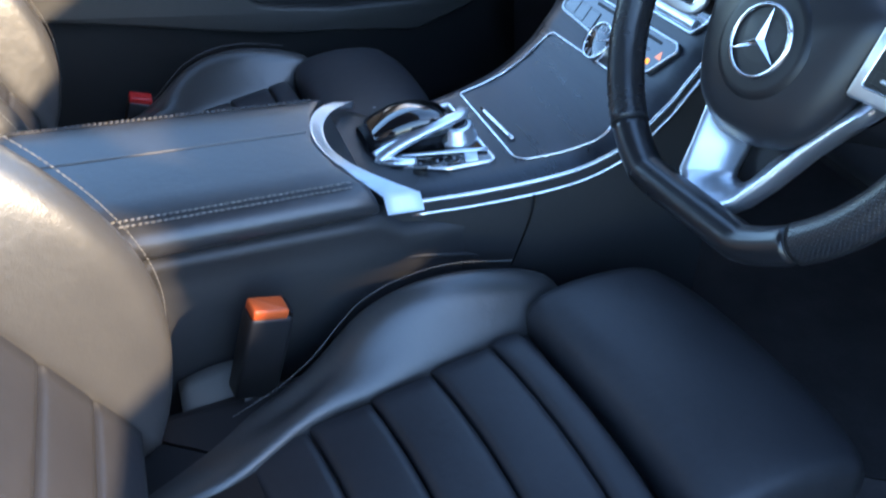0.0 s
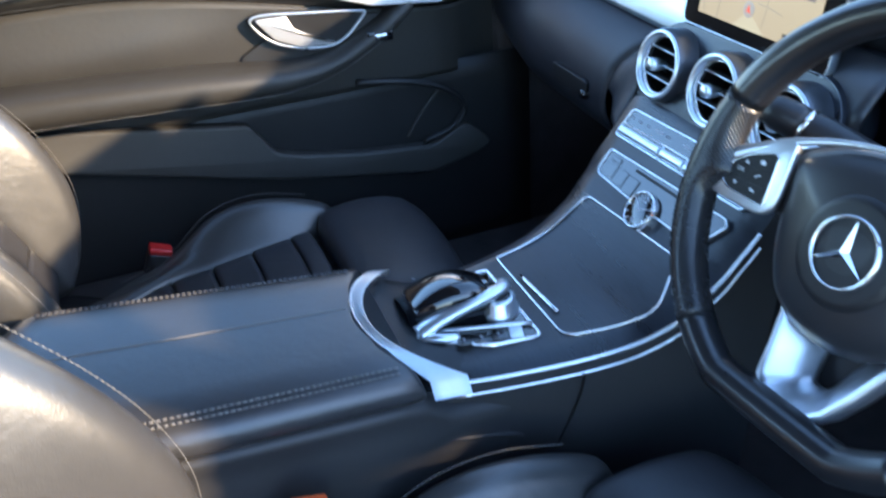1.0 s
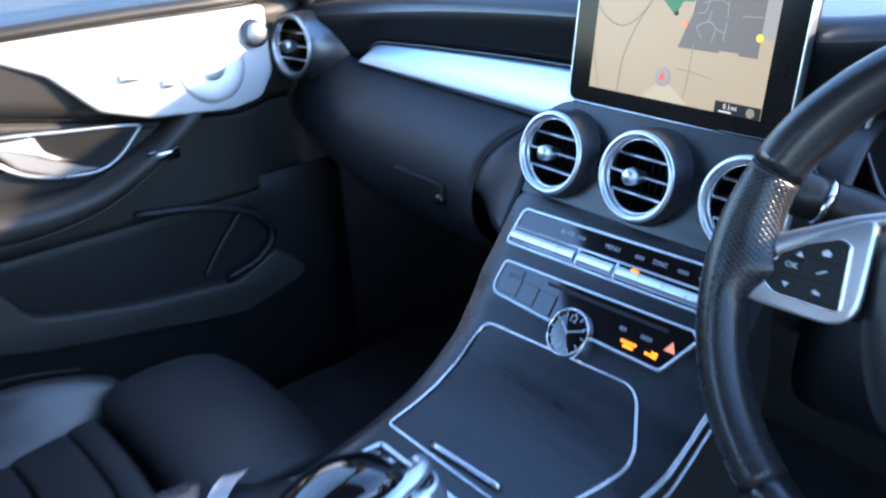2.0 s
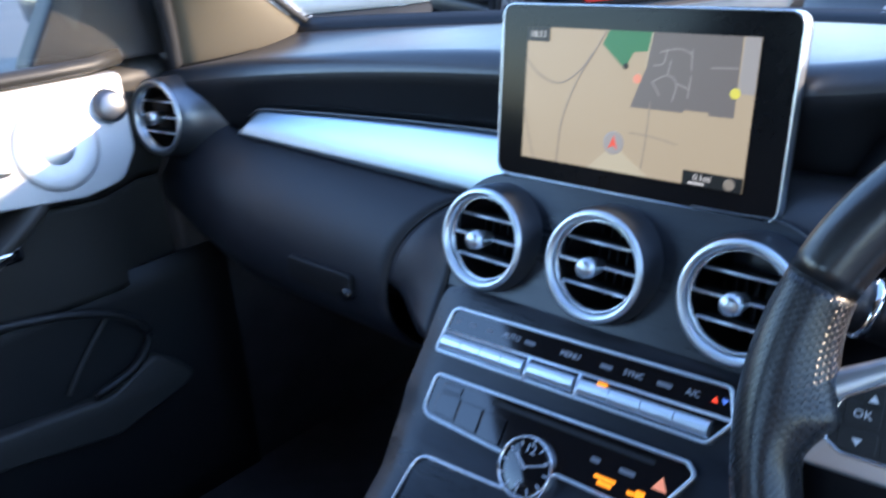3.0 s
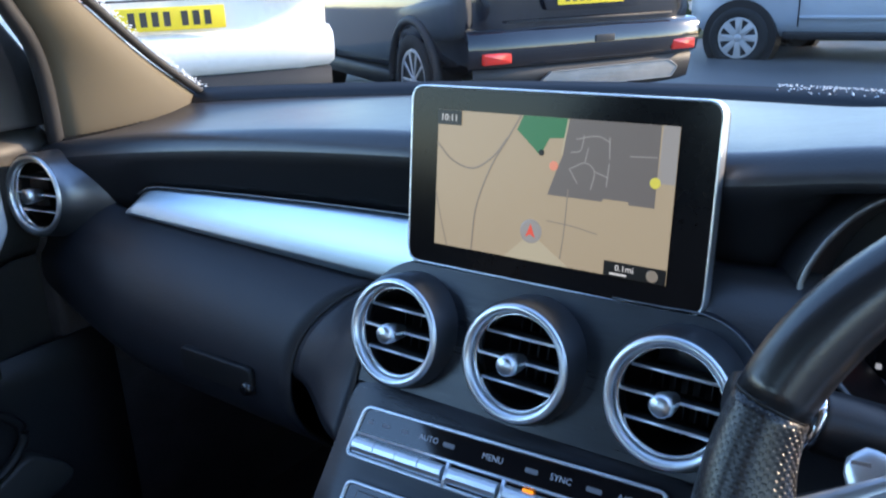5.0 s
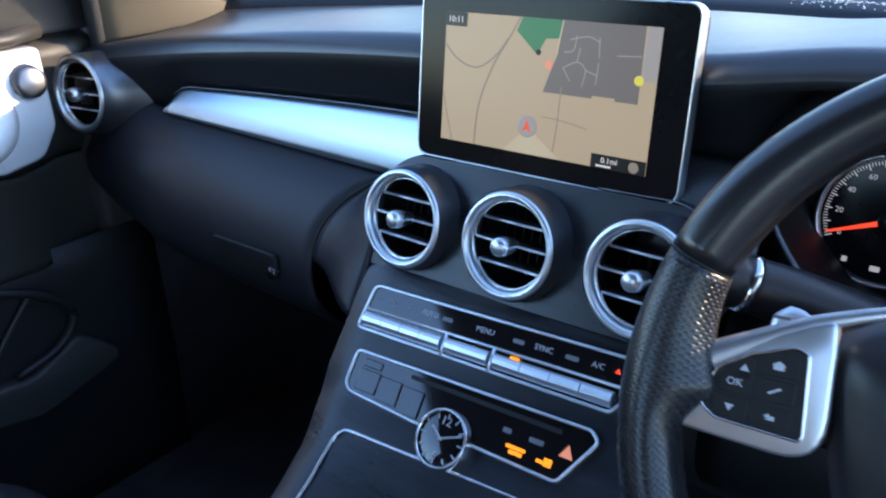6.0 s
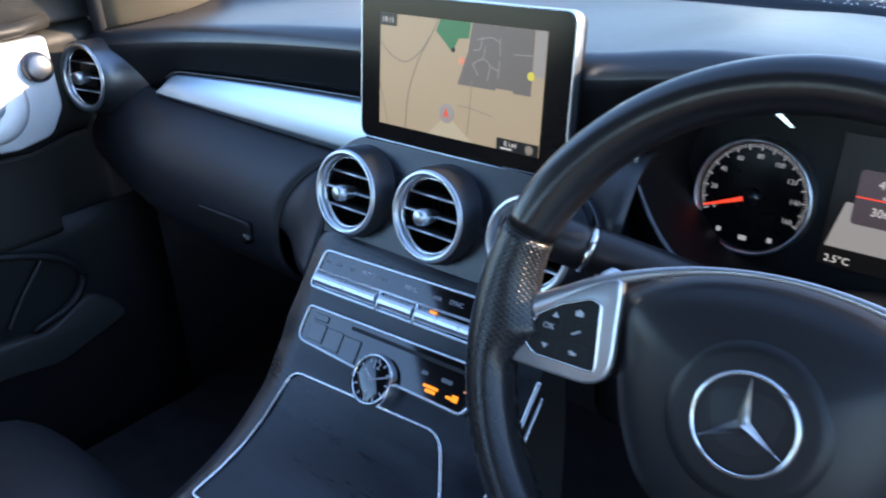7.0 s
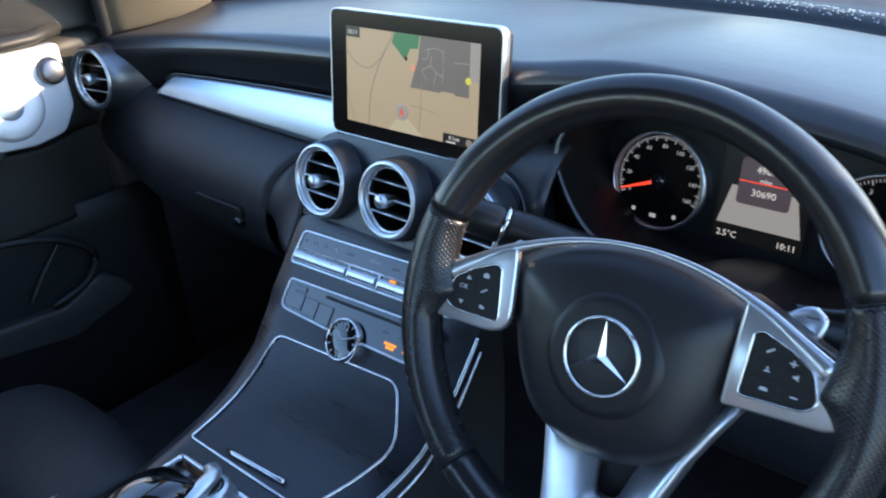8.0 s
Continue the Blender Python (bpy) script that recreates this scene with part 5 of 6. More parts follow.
# ---- seats ----
def seat(at, label, skew=0.0):
    """A sports seat. Origin between the front tips of its side bolsters."""
    s = thing("car_seat", at, label, "car seat", "front seats")
    # cushion: lower body, ribbed middle, thigh pad, side bolsters
    part("seat_base", block(-0.20, 0.20, -0.50, 0.03, -0.24, -0.055, 0.02), "black", s, local=True)
    z = -0.030
    for i in range(6):
        y = -0.125 - 0.068 * i
        w = 0.250 - 0.010 * i
        part("cushion_rib", cushion(w, 0.0672, 0.010, 0.0015, lift(0, y, -0.036 - 0.008 * i) @ pose(0, 0, 0, 7 if i < 5 else 2), soft=0.10, bow=0.008, skew=skew), "seat_insert", s, local=True)
    part("front_rib", cushion(0.262, 0.034, 0.014, 0.003, lift(0, -0.074, -0.033) @ pose(0, 0, 0, 6), bow=0.008, skew=skew), "seat_insert", s, local=True)
    part("cushion_core", block(-0.155, 0.155, -0.50, -0.05, -0.16, -0.038, 0.015, pose(0, 0, 0, 5)), "seat_insert", s, local=True)
    rings = []
    for u in frange(-1, 1, 16):
        e = 1 - abs(u) ** 5 * 0.10
        x = u * 0.158
        prof = [(-0.046, -0.06), (-0.048, -0.026), (-0.042, -0.004), (-0.016, 0.009), (0.040, 0.012), (0.100, 0.005), (0.134, -0.014), (0.142, -0.055), (0.125, -0.11), (0.06, -0.14), (-0.03, -0.13)]
        rings.append([Vector((x, 0.02 + (y - 0.02) * e + 0.012 * (1 - u * u) + skew * 1.2 * u, z0 * e - (1 - e) * 0.05)) for y, z0 in prof])
    part("thigh_pad", loft(rings), "seat_insert", s, "smooth dark thigh support pad", sub=1, local=True)
    CREST = [(0.010, -0.016, 0.179), (-0.045, 0.009, 0.184), (-0.113, 0.027, 0.1855), (-0.170, 0.027, 0.1855), (-0.215, 0.012, 0.1855), (-0.245, -0.008, 0.181), (-0.280, -0.032, 0.170), (-0.320, -0.046, 0.157), (-0.374, -0.055, 0.143), (-0.42, -0.060, 0.130), (-0.55, -0.080, 0.130)]
    for side in (-1, 1):
        rings = []
        for k, (y, zc, xo) in enumerate(CREST):
            xi = 0.128 + 0.030 * max(0, (y + 0.06) / 0.07) - 0.02 * min(1, (-y) / 0.4) - 0.5 * min(0.09, max(0, -0.30 - y))
            zi = -0.034 - 0.05 * max(0.0, -y - 0.05)
            dip = 0.008 if zc > zi else -0.006
            if k == 0:
                xi, zi = 0.172, -0.03
            ring = [(xo + 0.024, zc - 0.13), (xo + 0.028, zc - 0.035), (xo + 0.016, zc - 0.004), (xo, zc), (xo - 0.018, zc - dip), ((xo + xi) / 2 - 0.004, (zc + zi) / 2 + (-0.002 if zc > zi + 0.03 else 0.008)), (xi + 0.006, zi + 0.004), (xi, zi - 0.015), (xi, zc - 0.13)]
            rings.append([Vector((side * x, y, z1)) for x, z1 in ring])
        part("cushion_bolster", loft(rings), "seat_leather", s, "grey-black leather side bolster", sub=2, local=True)
        row = [Vector((side * (xo + 0.0165), y, zc - 0.002)) for y, zc, xo in CREST[1:]]
        part("bolster_stitching", stitches([p for p in smooth_path(row, 5)], 0.005, 0.0008, (side * 0.001, 0, 0.0018)), "stitch", s, "pale stitching along the bolster", local=True)
    # backrest leaning back
    B = Matrix.Translation((0, -0.470, 0.0)) @ pose(0, 0, 0, 22)

    def back(x, n, up):
        return B @ Vector((x, n, up))

    rings = []
    for t in frange(-0.05, 0.66, 14):
        w = 0.215 - 0.05 * max(0, t - 0.35) / 0.31
        rings.append([back(x, n, t) for x, n in ((w, -0.02), (w * 0.98, -0.09), (w * 0.7, -0.125), (-w * 0.7, -0.125), (-w * 0.98, -0.09), (-w, -0.02), (-w * 0.7, 0.010), (w * 0.7, 0.010))])
    part("backrest_shell", loft(rings), "black", s, sub=1, local=True)
    for i in range(8):
        t = 0.030 + 0.064 * i
        part("backrest_rib", cushion(0.245 - 0.004 * i, 0.0632, 0.011, 0.0015, B @ lift(0, 0.012, t) @ pose(0, 0, 0, -90) @ pose(0, 0, 0, 0, 0, 180), soft=0.10), "seat_insert", s, local=True)
    part("shoulder_pad", cushion(0.30, 0.12, 0.03, 0.012, B @ lift(0, 0.010, 0.592) @ pose(0, 0, 0, -90) @ pose(0, 0, 0, 0, 0, 180)), "seat_leather", s, local=True)
    rings = []
    for t in frange(0.66, 0.86, 6):
        w = 0.115 + 0.02 * math.sin((t - 0.66) / 0.20 * math.pi)
        rings.append([back(x, n, t) for x, n in ((w, -0.01), (w * 0.8, -0.07), (-w * 0.8, -0.07), (-w, -0.01), (-w * 0.8, 0.03), (w * 0.8, 0.03))])
    part("headrest", loft(rings), "seat_leather", s, sub=2, local=True)
    PROW = [(-0.045, 0.020), (0.0, 0.066), (0.05, 0.098), (0.10, 0.115), (0.16, 0.120), (0.22, 0.114), (0.28, 0.100), (0.34, 0.082), (0.42, 0.060), (0.50, 0.042), (0.58, 0.026), (0.64, 0.0)]
    for side in (-1, 1):
        rings = []
        for t, n in PROW:
            xo = 0.198 - 0.05 * max(0, t - 0.36) / 0.28 - 0.035 * max(0, 0.09 - t) / 0.13
            xi = 0.118
            ring = [(xo + 0.030, -0.055), (xo + 0.034, n - 0.055), (xo + 0.020, n - 0.012), (xo - 0.002, n), (xo - 0.028, n - 0.006), ((xo + xi) / 2 - 0.006, n * 0.62 + 0.006), (xi + 0.004, 0.026), (xi, 0.012), (xi, -0.05)]
            rings.append([back(side * x, k, t) for x, k in ring])
        part("backrest_bolster", loft(rings), "seat_leather", s, "grey leather backrest bolster", sub=2, local=True)
        row = [back(side * (0.217 - 0.05 * max(0, t - 0.36) / 0.28), n - 0.0075, t) for t, n in PROW[1:-1]]
        part("bolster_stitching", stitches(smooth_path(row, 5), 0.006, 0.0008, (side * 0.0012, 0.0012, 0)), "stitch", s, "pale stitching along the bolster", local=True)
    part("seat_rail", block(-0.19, -0.15, -0.50, 0.06, -0.285, -0.235, 0.004), "black", s, local=True)
    part("seat_rail", block(0.15, 0.19, -0.50, 0.06, -0.285, -0.235, 0.004), "black", s, local=True)
    return s


seat((0.372, -0.225, 0.560), "black leather driver's sports seat with ribbed centre", 0.012)
seat((-0.368, -0.342, 0.532), "black leather passenger's sports seat with ribbed centre")


def buckle(at, colour, label, turn=0.0):
    b = thing("seat_belt_buckle", label=label, category="seat belt buckle", group="seat belt buckles", m=Matrix.Translation(at) @ pose(0, 0, 0, -22, 0, turn))
    part("body", block(-0.0150, 0.0150, -0.023, 0.023, -0.105, -0.004, 0.006), "black", b, local=True)
    part("push_button", block(-0.0132, 0.0132, -0.0210, 0.016, -0.010, 0.0045, 0.0030), colour, b, "orange-red push button", local=True)
    part("tongue_slot", block(-0.0120, 0.0120, 0.0175, 0.0210, -0.006, 0.0005, 0.0005), "vent_black", b, local=True)
    part("stem", block(-0.010, 0.010, -0.012, 0.012, -0.30, -0.11, 0.004), "black", b, local=True)
    return b


buckle((0.180, -0.534, 0.608), "orange", "black belt buckle with orange button beside the driver's seat", 8)
buckle((-0.556, -0.640, 0.507), "red", "black belt buckle with red button beside the passenger's seat")
simple("sill_trim", sheet(lambda u, v: Vector((0.130 + 0.10 * u, -0.555 - 0.095 * v, 0.496 - 0.012 * u + 0.010 * math.sin(v * 3.1))), frange(0, 1, 6), frange(0, 1, 8), 0.004), "pale_trim", "pale grey plastic trim between seat and console", "trim")

# ---- passenger door ----
door = thing("door_1", (-0.74, -0.5, 0.3), "grey leather passenger door trim with silver speaker panel", "door", kind="structure")


def bump(v, c, w):
    return math.exp(-((v - c) / w) ** 2)


def soft_step(v, a, b):
    t = min(1.0, max(0.0, (v - a) / (b - a)))
    return t * t * (3 - 2 * t)


def crease_z(y):
    """The line that parts the door's upper and middle fields."""
    return 0.898 - 0.100 * soft_step(y, -0.70, 0.0) if y > -0.70 else 0.898


def belt_z(y):
    return 0.952 - 0.018 * soft_step(-y, 0.15, 0.8)


def door_x(y, z):
    x = -0.705 + 0.022 * soft_step(z, crease_z(y) - 0.012, crease_z(y) + 0.012)
    x -= 0.05 * soft_step(z, belt_z(y) - 0.02, belt_z(y) + 0.01)
    x -= 0.045 * soft_step(y, -0.04, 0.03)
    x += 0.018 * bump(z, 0.80, 0.05) * soft_step(-y, 0.35, 0.65)
    return x


part("upper_field", sheet(lambda u, v: Vector((door_x(u, crease_z(u) - 0.01 + v * (belt_z(u) + 0.015 - crease_z(u))), u, crease_z(u) - 0.01 + v * (belt_z(u) + 0.015 - crease_z(u)))), frange(-1.35, 0.10, 40), frange(0, 1, 14), 0.004), "door_leather", door, "grey leather upper field")
part("middle_field", sheet(lambda u, v: Vector((door_x(u, 0.66 + v * (crease_z(u) - 0.67)), u, 0.66 + v * (crease_z(u) - 0.67))), frange(-1.35, 0.10, 40), frange(0, 1, 14), 0.004), "door_leather", door, "grey leather middle field")
part("crease_stitching", stitches([Vector((door_x(y, crease_z(y)) + 0.006, y, crease_z(y) - 0.004)) for y in frange(-1.0, 0.0, 40)], 0.006, 0.0008), "stitch_dark", door)
part("lower_field", sheet(lambda u, v: Vector((-0.715 + 0.004 * math.sin(v * 3), u, 0.28 + v * 0.40)), frange(-1.35, 0.12, 24), frange(0, 1, 10), 0.006), "door_dark", door, "dark lower door field")
seam = [Vector((-0.672, -0.90, 0.905)), Vector((-0.672, -0.755, 0.915)), Vector((-0.673, -0.543, 0.933)), Vector((-0.676, -0.40, 0.943))]
part("belt_seam", tube(smooth_path(seam, 8), 0.0018, 6), "vent_black", door)
part("belt_roll", loft([[Vector((door_x(y, 0.93) - 0.006 + 0.014 * math.cos(a), y, belt_z(y) + 0.004 + 0.010 * math.sin(a))) for a in (2 * math.pi * j / 12 for j in range(12))] for y in frange(-1.35, 0.03, 24)]), "door_leather", door, "grey upper roll of the door")
# armrest sweeping up to the grip
ARM = [(-1.30, 0.755, 0.060, 0.034), (-1.0, 0.756, 0.062, 0.034), (-0.74, 0.748, 0.062, 0.034), (-0.56, 0.737, 0.060, 0.032), (-0.44, 0.727, 0.056, 0.028), (-0.36, 0.722, 0.050, 0.023), (-0.28, 0.732, 0.042, 0.018), (-0.20, 0.768, 0.036, 0.016), (-0.15, 0.800, 0.032, 0.015), (-0.120, 0.822, 0.024, 0.012)]
dense = smooth_path([(a[0], a[1], 0) for a in ARM], 4)
radii = smooth_path([(a[2], a[3], 0) for a in ARM], 4)
rings = []
for i, (p, r) in enumerate(zip(dense, radii)):
    nxt = dense[min(i + 1, len(dense) - 1)] - dense[max(i - 1, 0)]
    nrm = Vector((-nxt.y, nxt.x)).normalized()
    rings.append([Vector((-0.690 + r.x * (0.25 + 0.95 * math.copysign(abs(math.cos(w)) ** 0.75, math.cos(w))), p.x + nrm.x * r.y * math.sin(w), p.y + nrm.y * r.y * math.copysign(abs(math.sin(w)) ** 0.8, math.sin(w)))) for w in (2 * math.pi * j / 20 for j in range(20))])
part("armrest_pad", loft(rings), "door_leather", door, "padded leather armrest", sub=1)
part("armrest_stitching", stitches([Vector((-0.690 + r.x * 1.10, p.x, p.y - r.y * 0.62)) for p, r in zip(dense[:-6], radii[:-6])], 0.006, 0.0009, (0.0015, 0, -0.001)), "stitch", door, "pale stitching under the armrest")
part("grip_bowl", slab(round_poly([(-0.42, 0.70), (-0.44, 0.758), (-0.36, 0.80), (-0.26, 0.80), (-0.16, 0.80), (-0.22, 0.745), (-0.30, 0.71)], 0.015, 4), 0, 0.008, 0.004, Matrix(((0, 0, 1, -0.702), (1, 0, 0, 0), (0, 1, 0, 0), (0, 0, 0, 1)))), "door_dark", door)
# handle
DM = Matrix(((0, 0, 1, -0.690), (1, 0, 0, 0), (0, 1, 0, 0), (0, 0, 0, 1)))
HO = [(p.x, p.y) for p in smooth_path([(y, z, 0) for y, z in ((-0.412, 0.824), (-0.401, 0.800), (-0.371, 0.775), (-0.325, 0.760), (-0.277, 0.756), (-0.245, 0.768), (-0.216, 0.795), (-0.207, 0.808), (-0.228, 0.814), (-0.300, 0.822), (-0.385, 0.831))], 4, True)]
part("handle_recess", slab(HO, -0.004, 0.004, 0, DM), "black", door, "dark handle recess", smooth=False)
part("handle_bowl", slab([(x * 0.93 - 0.021, y * 0.93 + 0.0555) for x, y in HO], 0.003, 0.0048, 0, DM), "vent_black", door, smooth=False)
part("handle_frame", frame_band(HO, 0.0042, 0.0, 0.009, DM), "spoke_satin", door, "thin satin frame of the handle")
lever = round_poly([(-0.404, 0.824), (-0.374, 0.785), (-0.327, 0.764), (-0.262, 0.763), (-0.296, 0.774), (-0.338, 0.798), (-0.348, 0.822)], [0.004, 0.02, 0.02, 0.006, 0.02, 0.02, 0.006], 5)
part("handle_lever", slab(lever, 0.005, 0.013, 0.0022, DM), "speaker_silver", door, "bright chrome lever")
sw = part("window_switch", block(-0.218, -0.170, 0.758, 0.778, 0.0, 0.016, 0.004, DM @ lift(0, 0, 0.024)), "gloss", door, "window switch")
part("switch_cap", block(-0.206, -0.182, 0.762, 0.774, 0.014, 0.020, 0.003, DM @ lift(0, 0, 0.024)), "chrome", sw)
# lower grey panel and map pocket
part("pocket_panel", slab(round_poly([(-1.30, 0.725), (-0.75, 0.692), (-0.448, 0.640), (-0.405, 0.575), (-0.36, 0.562), (-0.25, 0.540), (-0.10, 0.525), (-0.03, 0.560), (0.04, 0.50), (-0.10, 0.465), (-0.40, 0.520), (-0.75, 0.615), (-1.30, 0.64)], [0.0, 0.02, 0.02, 0.03, 0.03, 0.03, 0.04, 0.03, 0.03, 0.03, 0.03, 0.02, 0.0], 5), 0, 0.030, 0.006, Matrix(((0, 0, 1, -0.712), (1, 0, 0, 0), (0, 1, 0, 0), (0, 0, 0, 1)))), "door_panel", door, "grey moulded pocket panel")
part("pocket_rim", tube(smooth_path([(-0.688, -0.240, 0.680), (-0.686, -0.13, 0.660), (-0.686, -0.06, 0.630), (-0.686, -0.03, 0.590), (-0.686, -0.06, 0.552), (-0.686, -0.12, 0.535)], 6), 0.006, 8), "door_dark", door)
part("pocket_strap", tube(smooth_path([(-0.692, -0.075, 0.64), (-0.692, -0.12, 0.59), (-0.692, -0.15, 0.55)], 6), 0.003, 6), "door_panel", door)
# silver speaker panel at the front
SPK = round_poly([(-0.42, 0.945), (-0.315, 0.895), (-0.262, 0.840), (-0.20, 0.820), (-0.08, 0.808), (-0.030, 0.816), (-0.004, 0.850), (0.004, 0.945), (-0.10, 0.946), (-0.25, 0.946)], [0.01, 0.03, 0.03, 0.03, 0.03, 0.03, 0.03, 0.01, 0.01, 0.01], 5)
SM = Matrix(((0, -0.20, 1, -0.680 + 0.176), (1, 0, 0, 0), (0, 1, 0, 0), (0, 0, 0, 1)))
spk = part("speaker_panel", slab(SPK, -0.012, 0.010, 0.004, SM), "speaker_silver", door, "bright silver speaker panel")
part("speaker_grille", lathe([(0, 0.012), (0.030, 0.0135), (0.044, 0.0135), (0.050, 0.012), (0.053, 0.009)], 44, SM @ lift(-0.098, 0.874)), "speaker_silver", spk, "round metal speaker grille")
part("speaker_cone", lathe([(0, 0.0165), (0.012, 0.016), (0.020, 0.0140)], 28, SM @ lift(-0.098, 0.874)), "satin", spk)
part("tweeter", lathe([(0, 0.022), (0.014, 0.022), (0.019, 0.019), (0.021, 0.008)], 30, SM @ lift(-0.022, 0.908)), "dark_satin", door, "small round grey tweeter")
for yy, zz, w in ((-0.215, 0.878, 0.030), (-0.165, 0.862, 0.020)):
    part("seat_switch", slab(pill(w, 0.012, 0.004, yy, zz), 0.008, 0.016, 0.004, SM), "satin", spk, "seat-shaped silver switch")
for k in range(3):
    part("switch_print", slab(rect(0.004, 0.0016, -0.238 + 0.009 * k, 0.858 - 0.004 * k), 0.0098, 0.0103, 0, SM), "mark_dim", spk, smooth=False)
pane = part("window_pane", sheet(lambda u, v: Vector((-0.735 + 0.10 * v, u - 0.12 * v * (1 if u > -0.2 else 0), belt_z(u) - 0.01 + v * 0.36)), frange(-1.30, 0.09, 12), frange(0, 1, 6), 0), "glass", door, "clear side window")
pane.visible_shadow = False
mir = thing("door_mirror", (-0.84, 0.02, 0.97), "black door mirror outside the side window", "door mirror")
rings = []
for t in frange(0, 1, 8):
    w = math.sin(math.pi * (0.12 + 0.76 * t)) ** 0.5
    rings.append([Vector((-0.80 - 0.17 * t, 0.045 + 0.05 * w * math.cos(a), 1.02 + 0.062 * w * math.sin(a))) for a in (2 * math.pi * j / 14 for j in range(14))])
part("mirror_shell", loft(rings), "body_paint", mir)
part("mirror_foot", slab(round_poly([(-0.088, 0.950), (0.118, 0.950), (0.102, 1.025), (0.066, 1.080), (0.044, 1.094), (-0.030, 1.045)], 0.010, 4), -0.03, 0.014, 0.005, Matrix(((0, 0, 1, -0.745), (1, 0, 0, 0), (0, 1, 0, 0), (0, 0, 0, 1)))), "car_trim", mir, "black triangular mirror foot")
part("mirror_arm", tube([(-0.74, 0.03, 0.975), (-0.80, 0.035, 1.0), (-0.84, 0.04, 1.01)], [0.02, 0.018, 0.02], 10), "body_paint", mir)

# the driver's door, its window open, and the outer skin
def open_door(local):
    return Matrix.Translation((0.80, 0.12, 0)) @ pose(0, 0, 0, 0, 0, 58) @ local


simple("door_2", block(-0.06, 0.01, -1.30, 0.0, 0.24, 0.945, 0.02, open_door(Matrix())), "door_dark", "dark driver's door standing wide open", "door")
for side, nm in ((-1, "body_side_1"), (1, "body_side_2")):
    simple(nm, block(min(side * 0.765, side * 0.83), max(side * 0.765, side * 0.83), -2.2, 0.60 if side < 0 else -1.25, 0.22, 0.900, 0.03), "body_paint", "dark painted side of the car body", "body side")
    if side > 0:
        simple("front_wing", block(0.765, 0.83, 0.13, 0.60, 0.22, 0.90, 0.03), "body_paint", "dark painted wing ahead of the open door", "body side")
        simple("door_sill", block(0.70, 0.83, -1.30, 0.13, 0.22, 0.36, 0.03), "door_dark", "dark sill below the door opening", "sill")
    simple(nm.replace("body_side", "rear_quarter"), block(min(side * 0.66, side * 0.74), max(side * 0.66, side * 0.74), -2.1, -1.72, 0.90, 1.30, 0.03), "headliner", "plain rear quarter of the cabin", "wall")
    simple(nm.replace("body_side", "roof_rail"), tube(smooth_path([(side * 0.585, -0.20, 1.315), (side * 0.60, -0.6, 1.335), (side * 0.60, -1.0, 1.325), (side * 0.60, -1.4, 1.28)], 5), 0.028, 10), "headliner", "beige trim along the roof's edge", "trim")


# ---- vehicles outside ----
def turned(at, heading):
    """Local axes of a parked vehicle: x to its right, y forward, z up, with its tail at y = 0."""
    f = Vector((heading[0], heading[1], 0)).normalized()
    r = Vector((f.y, -f.x, 0))
    return Matrix(((r.x, f.x, 0, at[0]), (r.y, f.y, 0, at[1]), (0, 0, 1, 0), (0, 0, 0, 1)))


def car_wheel(parent, x, y, r, side, spokes=5, disc="car_trim", wide=1.0):
    m = Matrix.Translation((x, y, r)) @ pose(0, 0, 0, 0, 90 * side, 0)
    w = part("wheel", lathe([(r * 0.30, 0.03), (r * 0.55, 0.035), (r * 0.66, 0.045), (r * 0.68, 0.02), (r * 0.68, -0.14)], 32, m), disc, parent, "wheel", local=True)
    part("tyre", lathe([(r * 0.66, 0.040), (r * 0.72, 0.062), (r * 0.92, 0.064), (r * 0.99, 0.045), (r, 0.0), (r, -0.13), (r * 0.9, -0.17), (r * 0.66, -0.15)], 36, m), "rubber", w, "black tyre", local=True)
    part("rim", lathe([(r * 0.60, 0.050), (r * 0.66, 0.058), (r * 0.675, 0.045), (r * 0.66, -0.05)], 36, m), "alloy", w, "silver rim", local=True)
    for k in range(spokes):
        part("spoke", slab(round_poly([(-0.028 * wide, 0.02), (0.028 * wide, 0.02), (0.040 * wide, r * 0.63), (-0.040 * wide, r * 0.63)], 0.008, 3), 0.030, 0.052, 0.008, m @ pose(0, 0, 0, 0, 0, 360 * k / spokes)), "alloy", w, local=True)
    part("hub_cap", lathe([(0, 0.062), (0.03, 0.060), (0.045, 0.05), (0.05, 0.03)], 20, m), "alloy", w, local=True)


def number_plate(parent, m):
    p = part("number_plate", slab(pill(0.52, 0.111, 0.008), 0, 0.008, 0.002, m), "plate", parent, "yellow number plate with dark bars", local=True)
    for k in range(7):
        x = -0.185 + 0.055 * k + (0.03 if k > 3 else 0)
        part("plate_bar", slab(rect(0.032, 0.070, x, 0), 0.0078, 0.0092, 0, m), "plate_mark", p, local=True, smooth=False)
    return p


def shell(sections, seg_top):
    """Body from cross-sections (y, half width low, half width waist, half width roof, z low, z waist, z roof)."""
    rings = []
    for y, wl, ww, wr, zl, zw, zr in sections:
        half = [(0, zl), (wl * 0.8, zl), (wl, zl + 0.06), (ww, (zl + zw) * 0.5), (ww * 0.995, zw - 0.05), (ww * 0.96, zw), ((ww + wr) * 0.5, (zw + zr) * 0.5), (wr, zr - 0.06), (wr * 0.9, zr - 0.01), (0, zr)]
        ring = [Vector((x, y, z)) for x, z in half] + [Vector((-x, y, z)) for x, z in half[-2:0:-1]]
        rings.append(ring)
    return loft(rings)


def rear_plane(y0):
    """Axes on a vehicle's tail: x across, y up, z out behind it."""
    return Matrix(((1, 0, 0, 0), (0, 0, -1, y0), (0, 1, 0, 0), (0, 0, 0, 1)))


